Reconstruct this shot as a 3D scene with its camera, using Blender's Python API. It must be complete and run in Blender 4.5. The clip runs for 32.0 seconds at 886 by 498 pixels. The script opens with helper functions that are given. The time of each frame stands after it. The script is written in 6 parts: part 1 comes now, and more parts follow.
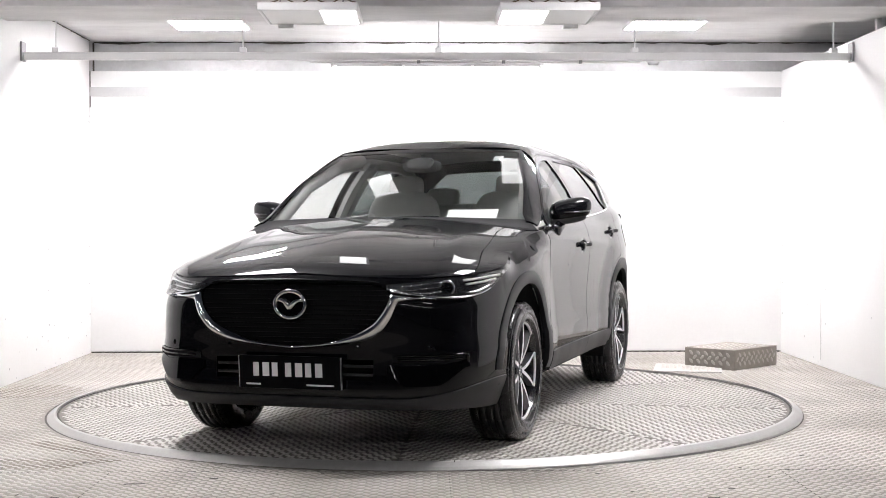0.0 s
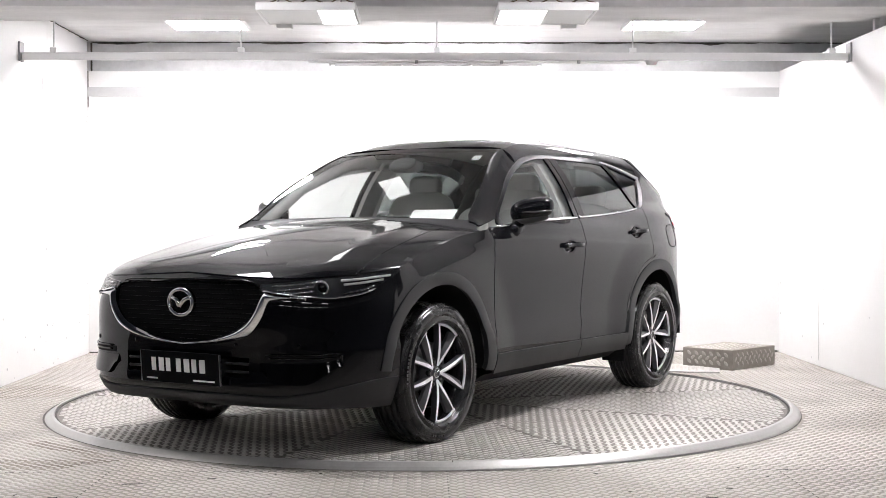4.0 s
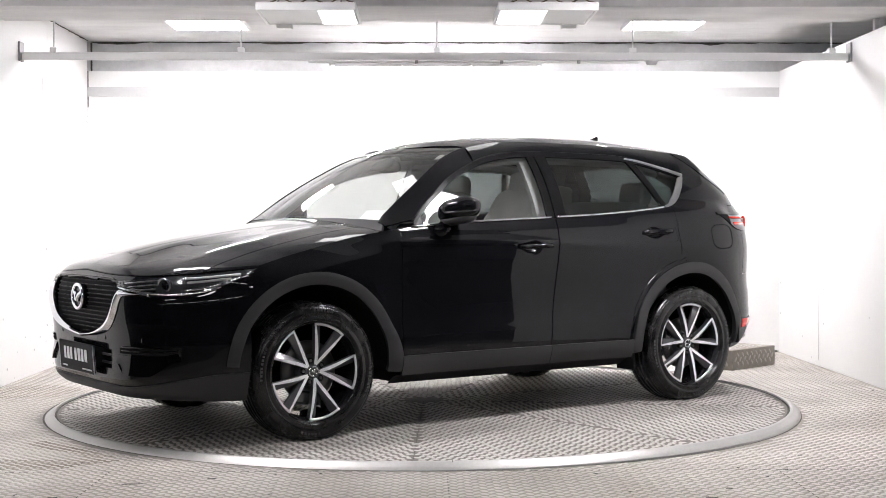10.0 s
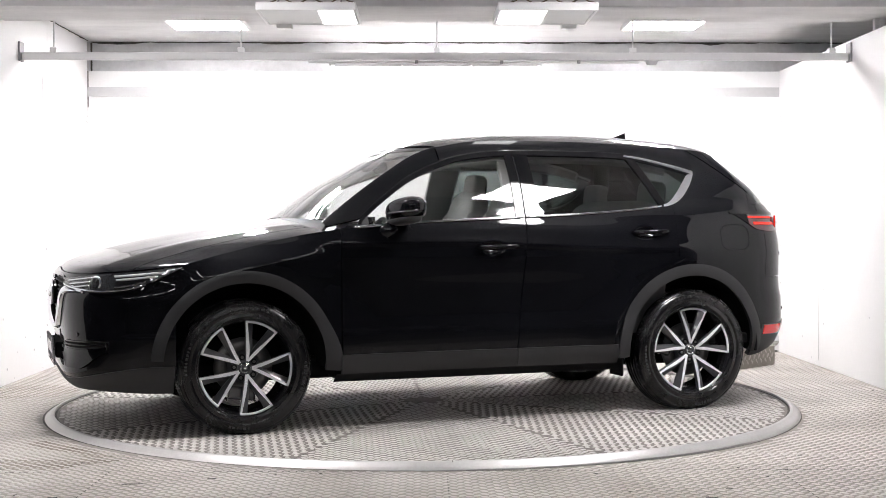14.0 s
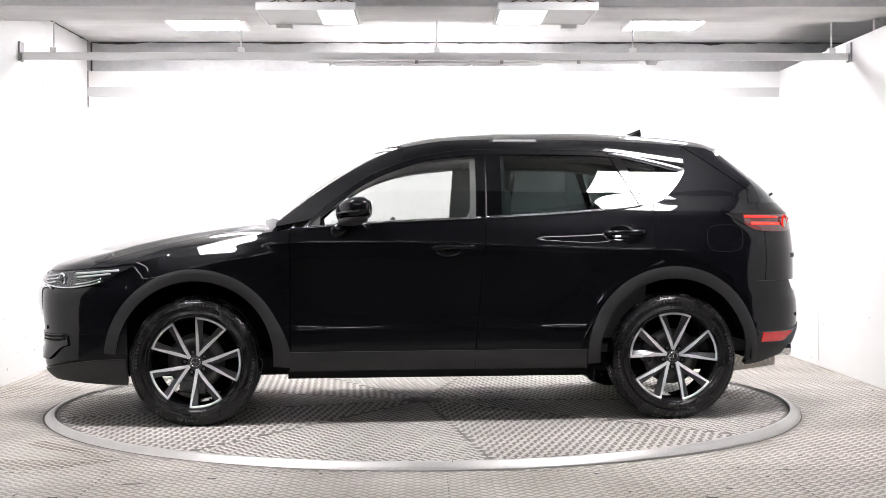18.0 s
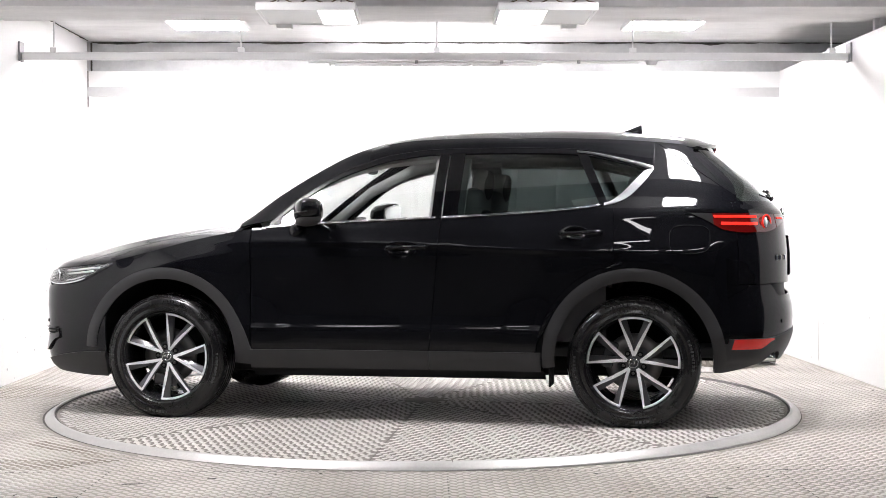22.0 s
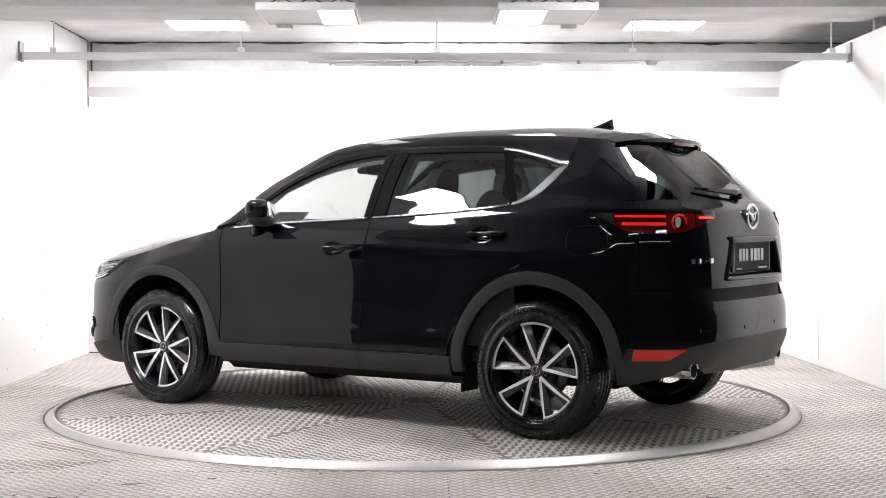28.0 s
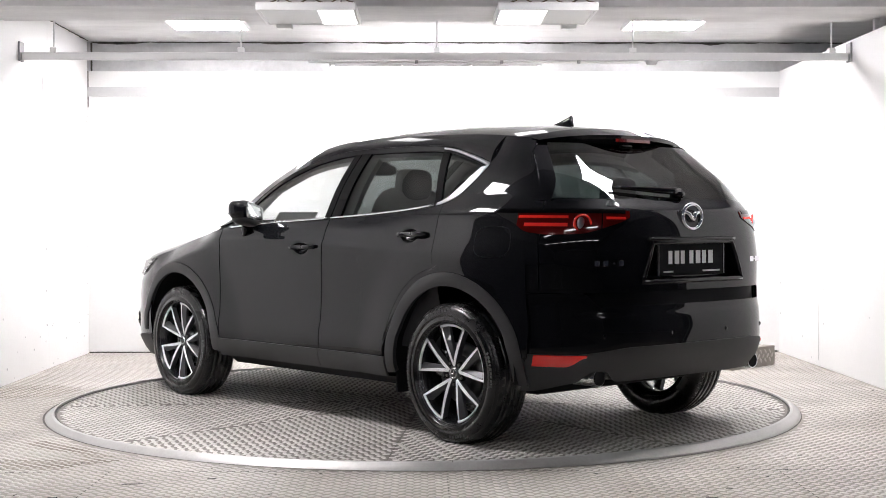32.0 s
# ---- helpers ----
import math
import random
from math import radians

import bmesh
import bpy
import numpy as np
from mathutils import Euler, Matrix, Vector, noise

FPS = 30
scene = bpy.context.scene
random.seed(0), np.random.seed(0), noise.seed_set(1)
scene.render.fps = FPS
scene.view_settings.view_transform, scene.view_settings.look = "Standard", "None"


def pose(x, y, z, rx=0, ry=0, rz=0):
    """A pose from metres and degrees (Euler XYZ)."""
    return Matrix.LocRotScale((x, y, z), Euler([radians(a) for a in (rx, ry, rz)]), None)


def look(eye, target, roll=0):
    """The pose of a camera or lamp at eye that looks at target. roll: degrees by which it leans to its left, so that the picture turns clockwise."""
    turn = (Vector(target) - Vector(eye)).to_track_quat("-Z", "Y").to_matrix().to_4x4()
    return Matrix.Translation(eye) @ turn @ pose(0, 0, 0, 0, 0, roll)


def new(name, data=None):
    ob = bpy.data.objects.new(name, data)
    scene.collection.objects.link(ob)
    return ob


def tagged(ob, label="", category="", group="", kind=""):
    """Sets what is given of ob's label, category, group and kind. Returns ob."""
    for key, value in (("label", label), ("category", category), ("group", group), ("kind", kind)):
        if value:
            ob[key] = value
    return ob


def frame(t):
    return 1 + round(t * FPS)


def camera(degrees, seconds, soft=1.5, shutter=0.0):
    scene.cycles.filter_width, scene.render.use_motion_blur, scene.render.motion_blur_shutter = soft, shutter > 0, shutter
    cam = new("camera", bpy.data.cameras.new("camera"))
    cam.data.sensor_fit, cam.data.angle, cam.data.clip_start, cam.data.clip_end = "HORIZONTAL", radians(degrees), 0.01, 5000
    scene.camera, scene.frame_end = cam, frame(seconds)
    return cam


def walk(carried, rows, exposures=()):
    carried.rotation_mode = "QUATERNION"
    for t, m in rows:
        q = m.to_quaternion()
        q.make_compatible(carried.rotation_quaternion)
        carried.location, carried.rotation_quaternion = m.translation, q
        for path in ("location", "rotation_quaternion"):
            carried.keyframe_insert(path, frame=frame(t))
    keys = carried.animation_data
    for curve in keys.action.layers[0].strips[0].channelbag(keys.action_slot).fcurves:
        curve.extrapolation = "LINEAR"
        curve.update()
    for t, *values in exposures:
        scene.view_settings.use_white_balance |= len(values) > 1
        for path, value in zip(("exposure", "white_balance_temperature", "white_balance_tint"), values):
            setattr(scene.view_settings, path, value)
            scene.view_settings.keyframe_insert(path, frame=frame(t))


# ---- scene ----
# One fixed camera outside a white photo booth; a car turns on a low turntable inside it.
cam = camera(36.72, 32.0, 0.5)
EYE = (0.0, -8.477, 1.143)
STILL = look(EYE, (EYE[0] + 0.01452 * 10, EYE[1] + 9.9972, EYE[2] - 0.1861), -0.05)
FIRST = look(EYE, (EYE[0] + 0.01310 * 10, EYE[1] + 9.9972, EYE[2] - 0.1865), -0.05)
walk(cam, [(0, FIRST), (0.9, FIRST), (2.8, STILL), (32, STILL)], [(0, 0.0), (6, 0.05), (10, -0.03), (13, -0.04), (17, 0.04), (20, 0.13), (22, 0.17), (25, 0.19), (28, 0.04), (32, -0.02)])

# ---- world: a dim hall outside the booth ----
world = bpy.data.worlds.new("world")
scene.world = world
world.use_nodes = True
world.node_tree.nodes["Background"].inputs[0].default_value = (0.9, 0.95, 1.0, 1)
world.node_tree.nodes["Background"].inputs[1].default_value = 0.02

# brightness of the light fittings
LED_POWER, BATTEN_POWER, HALL_POWER = 86.0, 20.0, 24.0

# turntable: pose, turn and size
TABLE_TOP, TABLE_TILT, TABLE_R = 0.028, -0.24, 2.308
TURN_START, TURN_RATE = 251.5, -3.785
CAR_ON_TABLE = (-0.0214, 0.0902, 0.012)
# booth
XL, XR_, YB, YF = -2.972, 3.172, 3.40, -1.75
PANEL_TOP, CEIL_Z = 2.505, 2.775
RECESS = 0.62  # clear space behind the right-hand boards


# ---- node materials ----
def mat(name, colour, rough=0.5, metal=0.0, coat=0.0, spec=0.5):
    m = bpy.data.materials.new(name)
    m.use_nodes = True
    b = m.node_tree.nodes["Principled BSDF"]
    b.inputs["Base Color"].default_value = (*colour, 1)
    b.inputs["Roughness"].default_value = rough
    b.inputs["Metallic"].default_value = metal
    b.inputs["Coat Weight"].default_value = coat
    b.inputs["Coat Roughness"].default_value = 0.03
    b.inputs["Specular IOR Level"].default_value = spec
    return m


def vary(m, dark, light, scale=3.0, fine=60.0, bump=0.1, rough=(0.4, 0.6), stretch=(1, 1, 1), dist=0.002, coords="Object"):
    """Colour and roughness drift at two scales, with a fine relief."""
    t = m.node_tree
    b = t.nodes["Principled BSDF"]
    co = t.nodes.new("ShaderNodeTexCoord")
    mp = t.nodes.new("ShaderNodeMapping")
    mp.inputs["Scale"].default_value = stretch
    t.links.new(co.outputs[coords], mp.inputs[0])
    big, small = t.nodes.new("ShaderNodeTexNoise"), t.nodes.new("ShaderNodeTexNoise")
    big.inputs["Scale"].default_value, small.inputs["Scale"].default_value = scale, fine
    big.inputs["Detail"].default_value, small.inputs["Detail"].default_value = 6, 4
    mix = t.nodes.new("ShaderNodeMath")
    mix.operation = "MULTIPLY_ADD"
    mix.inputs[1].default_value = 0.35
    for n in (big, small):
        t.links.new(mp.outputs[0], n.inputs["Vector"])
    t.links.new(small.outputs[0], mix.inputs[0])
    t.links.new(big.outputs[0], mix.inputs[2])
    ramp = t.nodes.new("ShaderNodeValToRGB")
    ramp.color_ramp.elements[0].position, ramp.color_ramp.elements[1].position = 0.42, 0.92
    ramp.color_ramp.elements[0].color, ramp.color_ramp.elements[1].color = (*dark, 1), (*light, 1)
    t.links.new(mix.outputs[0], ramp.inputs[0])
    t.links.new(ramp.outputs[0], b.inputs["Base Color"])
    rr = t.nodes.new("ShaderNodeMapRange")
    rr.inputs[1].default_value, rr.inputs[2].default_value = 0.4, 0.9
    rr.inputs[3].default_value, rr.inputs[4].default_value = rough
    t.links.new(mix.outputs[0], rr.inputs[0])
    t.links.new(rr.outputs[0], b.inputs["Roughness"])
    if bump:
        bp = t.nodes.new("ShaderNodeBump")
        bp.inputs["Strength"].default_value, bp.inputs["Distance"].default_value = bump, dist
        t.links.new(small.outputs[0], bp.inputs["Height"])
        t.links.new(bp.outputs[0], b.inputs["Normal"])
    return m


def glow(name, colour, power):
    m = bpy.data.materials.new(name)
    m.use_nodes = True
    b = m.node_tree.nodes["Principled BSDF"]
    b.inputs["Base Color"].default_value = (0.8, 0.8, 0.8, 1)
    b.inputs["Emission Color"].default_value = (*colour, 1)
    b.inputs["Emission Strength"].default_value = power
    return m


M_WALL = vary(mat("white_panel", (0.8, 0.8, 0.8)), (0.76, 0.755, 0.75), (0.83, 0.828, 0.825), 1.2, 40, 0.05, (0.45, 0.6))
M_UPPER = vary(mat("painted_block", (0.5, 0.5, 0.5)), (0.50, 0.50, 0.51), (0.70, 0.70, 0.71), 2.0, 30, 0.2, (0.6, 0.8))
M_CEIL = vary(mat("painted_concrete", (0.6, 0.6, 0.6)), (0.66, 0.655, 0.66), (0.84, 0.835, 0.84), 1.5, 25, 0.25, (0.6, 0.8), (1, 3, 1))
M_WHITE_METAL = vary(mat("white_enamel", (0.8, 0.8, 0.8)), (0.84, 0.84, 0.84), (0.90, 0.90, 0.90), 4, 80, 0.03, (0.3, 0.45))
M_GREY_METAL = mat("dull_zinc", (0.35, 0.35, 0.36), 0.45, 0.8)
M_CRACK = vary(mat("dark_crack", (0.06, 0.055, 0.05)), (0.03, 0.028, 0.025), (0.12, 0.11, 0.10), 8, 60, 0.3, (0.8, 0.95))
# plates darker and lugs paler: part of the lugs' light and shade is in the colour
M_TREAD = vary(mat("aluminium_tread", (0.5, 0.49, 0.47), 0.5, 0.0, 0, 0.12), (0.140, 0.127, 0.112), (0.25, 0.234, 0.213), 1.1, 18, 0.10, (0.55, 0.7))
M_LUG = vary(mat("worn_lit_lug", (0.5, 0.49, 0.47), 0.36, 0.35, 0, 0.3), (0.40, 0.38, 0.352), (0.62, 0.598, 0.566), 1.6, 30, 0.0, (0.42, 0.54))
M_FLOOR = vary(mat("dirty_floor_plate", (0.4, 0.38, 0.35), 0.55, 0.1, 0, 0.3), (0.18, 0.161, 0.138), (0.34, 0.319, 0.290), 1.3, 22, 0.12, (0.5, 0.68))
M_FLOOR_LUG = vary(mat("dirty_floor_lug", (0.4, 0.38, 0.35), 0.5, 0.25, 0, 0.4), (0.30, 0.276, 0.246), (0.55, 0.524, 0.489), 1.3, 22, 0.0, (0.40, 0.52))
M_DIRT = vary(mat("trodden_dirt", (0.2, 0.17, 0.13), 0.9), (0.11, 0.092, 0.070), (0.30, 0.272, 0.232), 5, 60, 0.3, (0.75, 0.95))
M_RING = vary(mat("steel_ring", (0.5, 0.5, 0.5), 0.4, 0.6), (0.38, 0.372, 0.36), (0.54, 0.532, 0.52), 2.5, 60, 0.06, (0.36, 0.52))
M_HALL = vary(mat("dark_hall_paint", (0.05, 0.05, 0.055)), (0.030, 0.035, 0.054), (0.056, 0.065, 0.098), 1, 20, 0.1, (0.6, 0.9))
M_HALL_FLOOR = vary(mat("hall_concrete", (0.12, 0.12, 0.12)), (0.014, 0.014, 0.015), (0.028, 0.027, 0.027), 1, 20, 0.1, (0.5, 0.8))
M_WIRE = mat("brown_wire_sleeve", (0.10, 0.06, 0.03), 0.5)
M_LED = glow("led_diffuser", (1.0, 0.967, 0.995), LED_POWER)
# switched-off part of a panel: a faint glow is added to lift its grey
M_LED_DIM = glow("led_diffuser_dim", (1.0, 0.985, 0.96), 0.15)
M_LED_LOW = glow("led_diffuser_low", (1.0, 0.985, 0.985), 6.0)
M_BATTEN = glow("batten_diffuser", (1.0, 0.97, 0.97), BATTEN_POWER)
M_HALL_LED = glow("hall_tube", (1.0, 0.975, 1.0), HALL_POWER)


# ---- mesh helpers ----
def link(name, bm, material, parent=None, label="", smooth=False, flip=False):
    me = bpy.data.meshes.new(name)
    if flip:
        bmesh.ops.reverse_faces(bm, faces=bm.faces)
    bm.to_mesh(me)
    bm.free()
    for m in material if isinstance(material, (list, tuple)) else [material]:
        me.materials.append(m)
    if smooth:
        for f in me.polygons:
            f.use_smooth = True
    ob = new(name, me)
    if parent is not None:
        ob.parent = parent
    if label:
        ob["label"] = label
    return ob


def part(name, bm, material, parent, label="", smooth=False, flip=False):
    return link(name, bm, material, parent, label, smooth, flip)


def box(x0, x1, y0, y1, z0, z1, bevel=0.0, seg=2, bm=None, m=None):
    bm = bm or bmesh.new()
    r = bmesh.ops.create_cube(bm, size=1)
    for v in r["verts"]:
        v.co = Vector((x0 + (v.co.x + 0.5) * (x1 - x0), y0 + (v.co.y + 0.5) * (y1 - y0), z0 + (v.co.z + 0.5) * (z1 - z0)))
        if m:
            v.co = m @ v.co
    if bevel:
        edges = list({e for v in r["verts"] for e in v.link_edges})
        bmesh.ops.bevel(bm, geom=edges, offset=bevel, segments=seg, profile=0.5, affect="EDGES")
    return bm


def rod(a, b, r, n=12, bm=None, r2=None):
    bm = bm or bmesh.new()
    a, b = Vector(a), Vector(b)
    d = b - a
    g = bmesh.ops.create_cone(bm, cap_ends=True, segments=n, radius1=r, radius2=r if r2 is None else r2, depth=d.length)
    m = Matrix.Translation((a + b) / 2) @ d.to_track_quat("Z", "Y").to_matrix().to_4x4()
    for v in g["verts"]:
        v.co = m @ v.co
    return bm


def tube(points, r, n=8, bm=None, closed=False, flat=1.0, up=Vector((0, 0, 1))):
    """A bead along points; r may be a function of 0..1."""
    bm = bm or bmesh.new()
    pts = [Vector(p) for p in points]
    rows = []
    m = len(pts)
    for i, p in enumerate(pts):
        a = pts[(i - 1) % m] if closed or i else p
        b = pts[(i + 1) % m] if closed or i < m - 1 else p
        d = (b - a).normalized()
        u = up - d * up.dot(d)
        u = u.normalized() if u.length > 1e-4 else d.orthogonal().normalized()
        w = d.cross(u)
        rr = r(i / (m - 1)) if callable(r) else r
        rows.append([bm.verts.new(p + (u * math.cos(2 * math.pi * k / n) + w * math.sin(2 * math.pi * k / n) * flat) * rr) for k in range(n)])
    for i in range(m if closed else m - 1):
        a, b = rows[i], rows[(i + 1) % m]
        for k in range(n):
            bm.faces.new((a[k], a[(k + 1) % n], b[(k + 1) % n], b[k]))
    if not closed:
        bm.faces.new(rows[0][::-1])
        bm.faces.new(rows[-1])
    bmesh.ops.recalc_face_normals(bm, faces=bm.faces)
    return bm


def thing(name, label, category, m=None, group="", kind=""):
    ob = new(name)
    ob.empty_display_size = 0.1
    if m:
        ob.matrix_basis = m
    return tagged(ob, label, category, group, kind)


# ---- booth: floor, walls, ceiling ----
def wall(name, boxes, material, label):
    bm = bmesh.new()
    for q in boxes:
        box(*q, bm=bm)
    return tagged(link(name, bm, material), label, "wall", "", "structure")


tagged(link("floor", box(XL - 0.28, XR_ + RECESS + 0.16, -4.3, YB + 0.35, -0.2, 0.0), M_FLOOR), "worn aluminium tread plate floor of the booth", "floor", "", "structure")
wall("wall_back", [(XL - 0.28, XR_ + RECESS, YB + 0.12, YB + 0.32, 0, CEIL_Z)], M_UPPER, "painted concrete block wall behind white panels")
wall("wall_left", [(XL - 0.28, XL - 0.10, YF, YB + 0.12, 0, CEIL_Z)], M_WALL, "white painted masonry side wall")
wall("wall_right", [(XR_ + RECESS, XR_ + RECESS + 0.16, YF, YB + 0.32, 0, CEIL_Z)], M_UPPER, "grey painted masonry side wall behind panels")


def panel_wall(name, label, axis, at, lo, hi, seams, top, face):
    """White boards side by side; face: which way they look along their axis."""
    root = thing(name, label, "wall panel", kind="structure")
    edges = [lo, *seams, hi]
    for a, b in zip(edges, edges[1:]):
        g = 0.0015 if axis == "x" and face > 0 else 0.0004
        q = (a + g, b - g, at, at + 0.06 * face) if axis == "y" else (at, at + 0.06 * face, a + g, b - g)
        x0, x1, y0, y1 = min(q[0], q[1]), max(q[0], q[1]), min(q[2], q[3]), max(q[2], q[3])
        part("panel", box(x0, x1, y0, y1, 0.012 if axis == "y" else 0.001, top, 0.002, 1), M_WALL, root)
    return root


panel_wall("wall_panels_back", "smooth white painted boards cladding the rear wall", "y", YB, XL - 0.05, XR_ + 0.05, [-1.55, 0.05, 1.68], 2.50, 1)
panel_wall("wall_panels_left", "smooth white painted boards along the side wall", "x", XL, YF, YB - 0.003, [-0.55, 2.14], CEIL_Z - 0.003, -1)
panel_wall("wall_panels_right", "smooth white painted boards below an open gap", "x", XR_, YF, YB - 0.003, [-0.4, 2.155], PANEL_TOP, 1)
tagged(link("ceiling", box(XL - 0.28, XR_ + RECESS + 0.16, YF, YB + 0.32, CEIL_Z, CEIL_Z + 0.2), M_CEIL), "rough white painted concrete ceiling", "ceiling", "", "structure")
tagged(link("ceiling_beam", box(XL - 0.06, XR_ + RECESS - 0.002, 0.42, 1.08, 2.59, CEIL_Z - 0.002, 0.006, 1), M_CEIL), "white painted concrete downstand ceiling beam", "beam", "", "structure")
tagged(link("baseboard", box(XL + 0.01, XR_ - 0.01, YB - 0.008, YB - 0.001, 0.0, 0.013), M_CRACK), "thin dark gap line under the wall boards", "trim", "", "structure")

# the dim hall in front of the booth
bm = box(-7, 8, -16, -4.304, -0.2, -0.002)
box(-7, XL - 0.284, -4.304, YF + 0.15, -0.2, -0.002, bm=bm)
box(XR_ + RECESS + 0.164, 8, -4.304, YF + 0.15, -0.2, -0.002, bm=bm)
tagged(link("floor_hall", bm, M_HALL_FLOOR), "dark hall floor before the booth", "floor", "", "structure")
wall("wall_hall", [(-7, XL - 0.28, YF, YF + 0.15, 0, 4), (XR_ + RECESS + 0.16, 8, YF, YF + 0.15, 0, 4), (XR_ + 0.062, XR_ + RECESS, YF, YF + 0.15, 0, CEIL_Z), (XL - 0.28, XR_ + RECESS + 0.16, YF - 0.15, YF, CEIL_Z, 4),
                   (-7.2, -7, -16, YF, 0, 4), (8, 8.2, -16, YF, 0, 4), (-7, 8, -16.2, -16, 0, 4)], M_HALL, "dark painted walls of the hall")
tagged(link("ceiling_hall", box(-7.2, 8.2, -16.2, YF, 4, 4.2), M_HALL), "dark hall ceiling", "ceiling", "", "structure")


def crack(name, a, b, along, label, size=1.0):
    """A ragged dark joint strip between ceiling and wall."""
    bm = bmesh.new()
    n = 90
    up = Vector((0, 0, -1))
    rows = []
    for k in range(n + 1):
        q = k / n
        p = Vector(a).lerp(Vector(b), q)
        w = 0.006 + 0.020 * max(0, noise.noise(Vector((q * 14, along, 0)))) + 0.008 * noise.noise(Vector((q * 60, along, 3)))
        rows.append((bm.verts.new(p), bm.verts.new(p + up * max(0.003, w * size))))
    for (p, q), (s, t) in zip(rows, rows[1:]):
        bm.faces.new((p, q, t, s))
    g = bmesh.ops.extrude_face_region(bm, geom=list(bm.faces))
    push = Vector((0, -0.004, 0)) if along == 0 else Vector((0.004, 0, 0)) if along == 1 else Vector((-0.004, 0, 0))
    bmesh.ops.translate(bm, verts=[v for v in g["geom"] if isinstance(v, bmesh.types.BMVert)], vec=push)
    bmesh.ops.recalc_face_normals(bm, faces=bm.faces)
    return tagged(link(name, bm, M_CRACK), label, "joint", "", "structure")


crack("trim_back", (XL + 0.01, YB + 0.119, CEIL_Z - 0.001), (XR_ + RECESS - 0.02, YB + 0.119, CEIL_Z - 0.001), 0, "ragged dark joint along the ceiling edge", 1.5)
crack("trim_left", (XL + 0.001, 1.2, CEIL_Z - 0.004), (XL + 0.001, YB, CEIL_Z - 0.004), 1, "ragged dark joint along the ceiling edge")
crack("trim_right", (XR_ + RECESS - 0.001, 1.1, CEIL_Z - 0.002), (XR_ + RECESS - 0.001, YB + 0.1, CEIL_Z - 0.002), 2, "ragged dark joint along the ceiling edge", 2.5)
M_BAND = vary(mat("pale_grey_flat", (0.5, 0.5, 0.5)), (0.46, 0.46, 0.465), (0.54, 0.54, 0.545), 1.5, 30, 0.05, (0.5, 0.6))
bm = box(XL - 0.0005, XL + 0.0015, 2.001, 2.0045, 1.55, 2.30)
box(XR_ - 0.0015, XR_ + 0.0005, 2.178, 2.1815, 0.05, 0.88, bm=bm)
box(XL + 0.001, XL + 0.010, YB - 0.002, YB + 0.001, 2.18, 2.50, bm=bm)
box(XL + 0.001, XL + 0.016, YB + 0.112, YB + 0.119, 2.502, CEIL_Z - 0.01, bm=bm)
tagged(link("trim_joints", bm, M_CRACK), "thin dark open joints between the white boards", "trim", "", "structure")
bm = box(XR_ + 0.005, XR_ + 0.045, 0.905, 0.935, PANEL_TOP + 0.002, 2.588, 0.003, 1)
tagged(link("trim_post", bm, M_WHITE_METAL), "short white post from board top to beam", "trim", "", "structure")
tagged(link("trim_band", box(XL + 0.003, XR_ - 0.003, YB - 0.006, YB - 0.001, 2.275, 2.358), M_BAND), "pale grey strip across the rear boards", "trim", "", "structure")

# screw heads on the boards
screws = bmesh.new()
for z in (0.35, 0.62, 0.95, 1.32, 1.62, 1.78, 2.05):
    for y in (2.08, 3.36):
        rod((XL - 0.001, y + 0.004 * math.sin(z * 40), z), (XL + 0.0025, y, z), 0.006, 8, screws)
        rod((XR_ + 0.001, y - 0.03, z), (XR_ - 0.0025, y - 0.03, z), 0.006, 8, screws)
sc = tagged(link("screw_heads", screws, M_GREY_METAL), "small grey screw heads in the wall boards", "screws", "", "stuff")

# chips and scuffs in the paint of the side boards
chips = bmesh.new()
chip_rng = random.Random(11)
for k in range(46):
    near = k < 26
    y = chip_rng.uniform(3.30, 3.385) if near else chip_rng.uniform(0.9, 3.3)
    z = chip_rng.uniform(0.3, 2.1) if near else 0.02 + 0.5 * chip_rng.random() ** 3
    w, h = chip_rng.uniform(0.004, 0.018), chip_rng.uniform(0.003, 0.016)
    box(XL - 0.0005, XL + 0.0012, y - w, y + w * 0.4, z, z + h, 0, 1, chips)
    if k % 3 == 0:
        box(XR_ - 0.0012, XR_ + 0.0005, y - w - 0.02, y - 0.02, z, z + h, 0, 1, chips)
tagged(link("wall_chips", chips, M_BAND), "small grey chips in the white wall paint", "scuffs", "", "stuff")

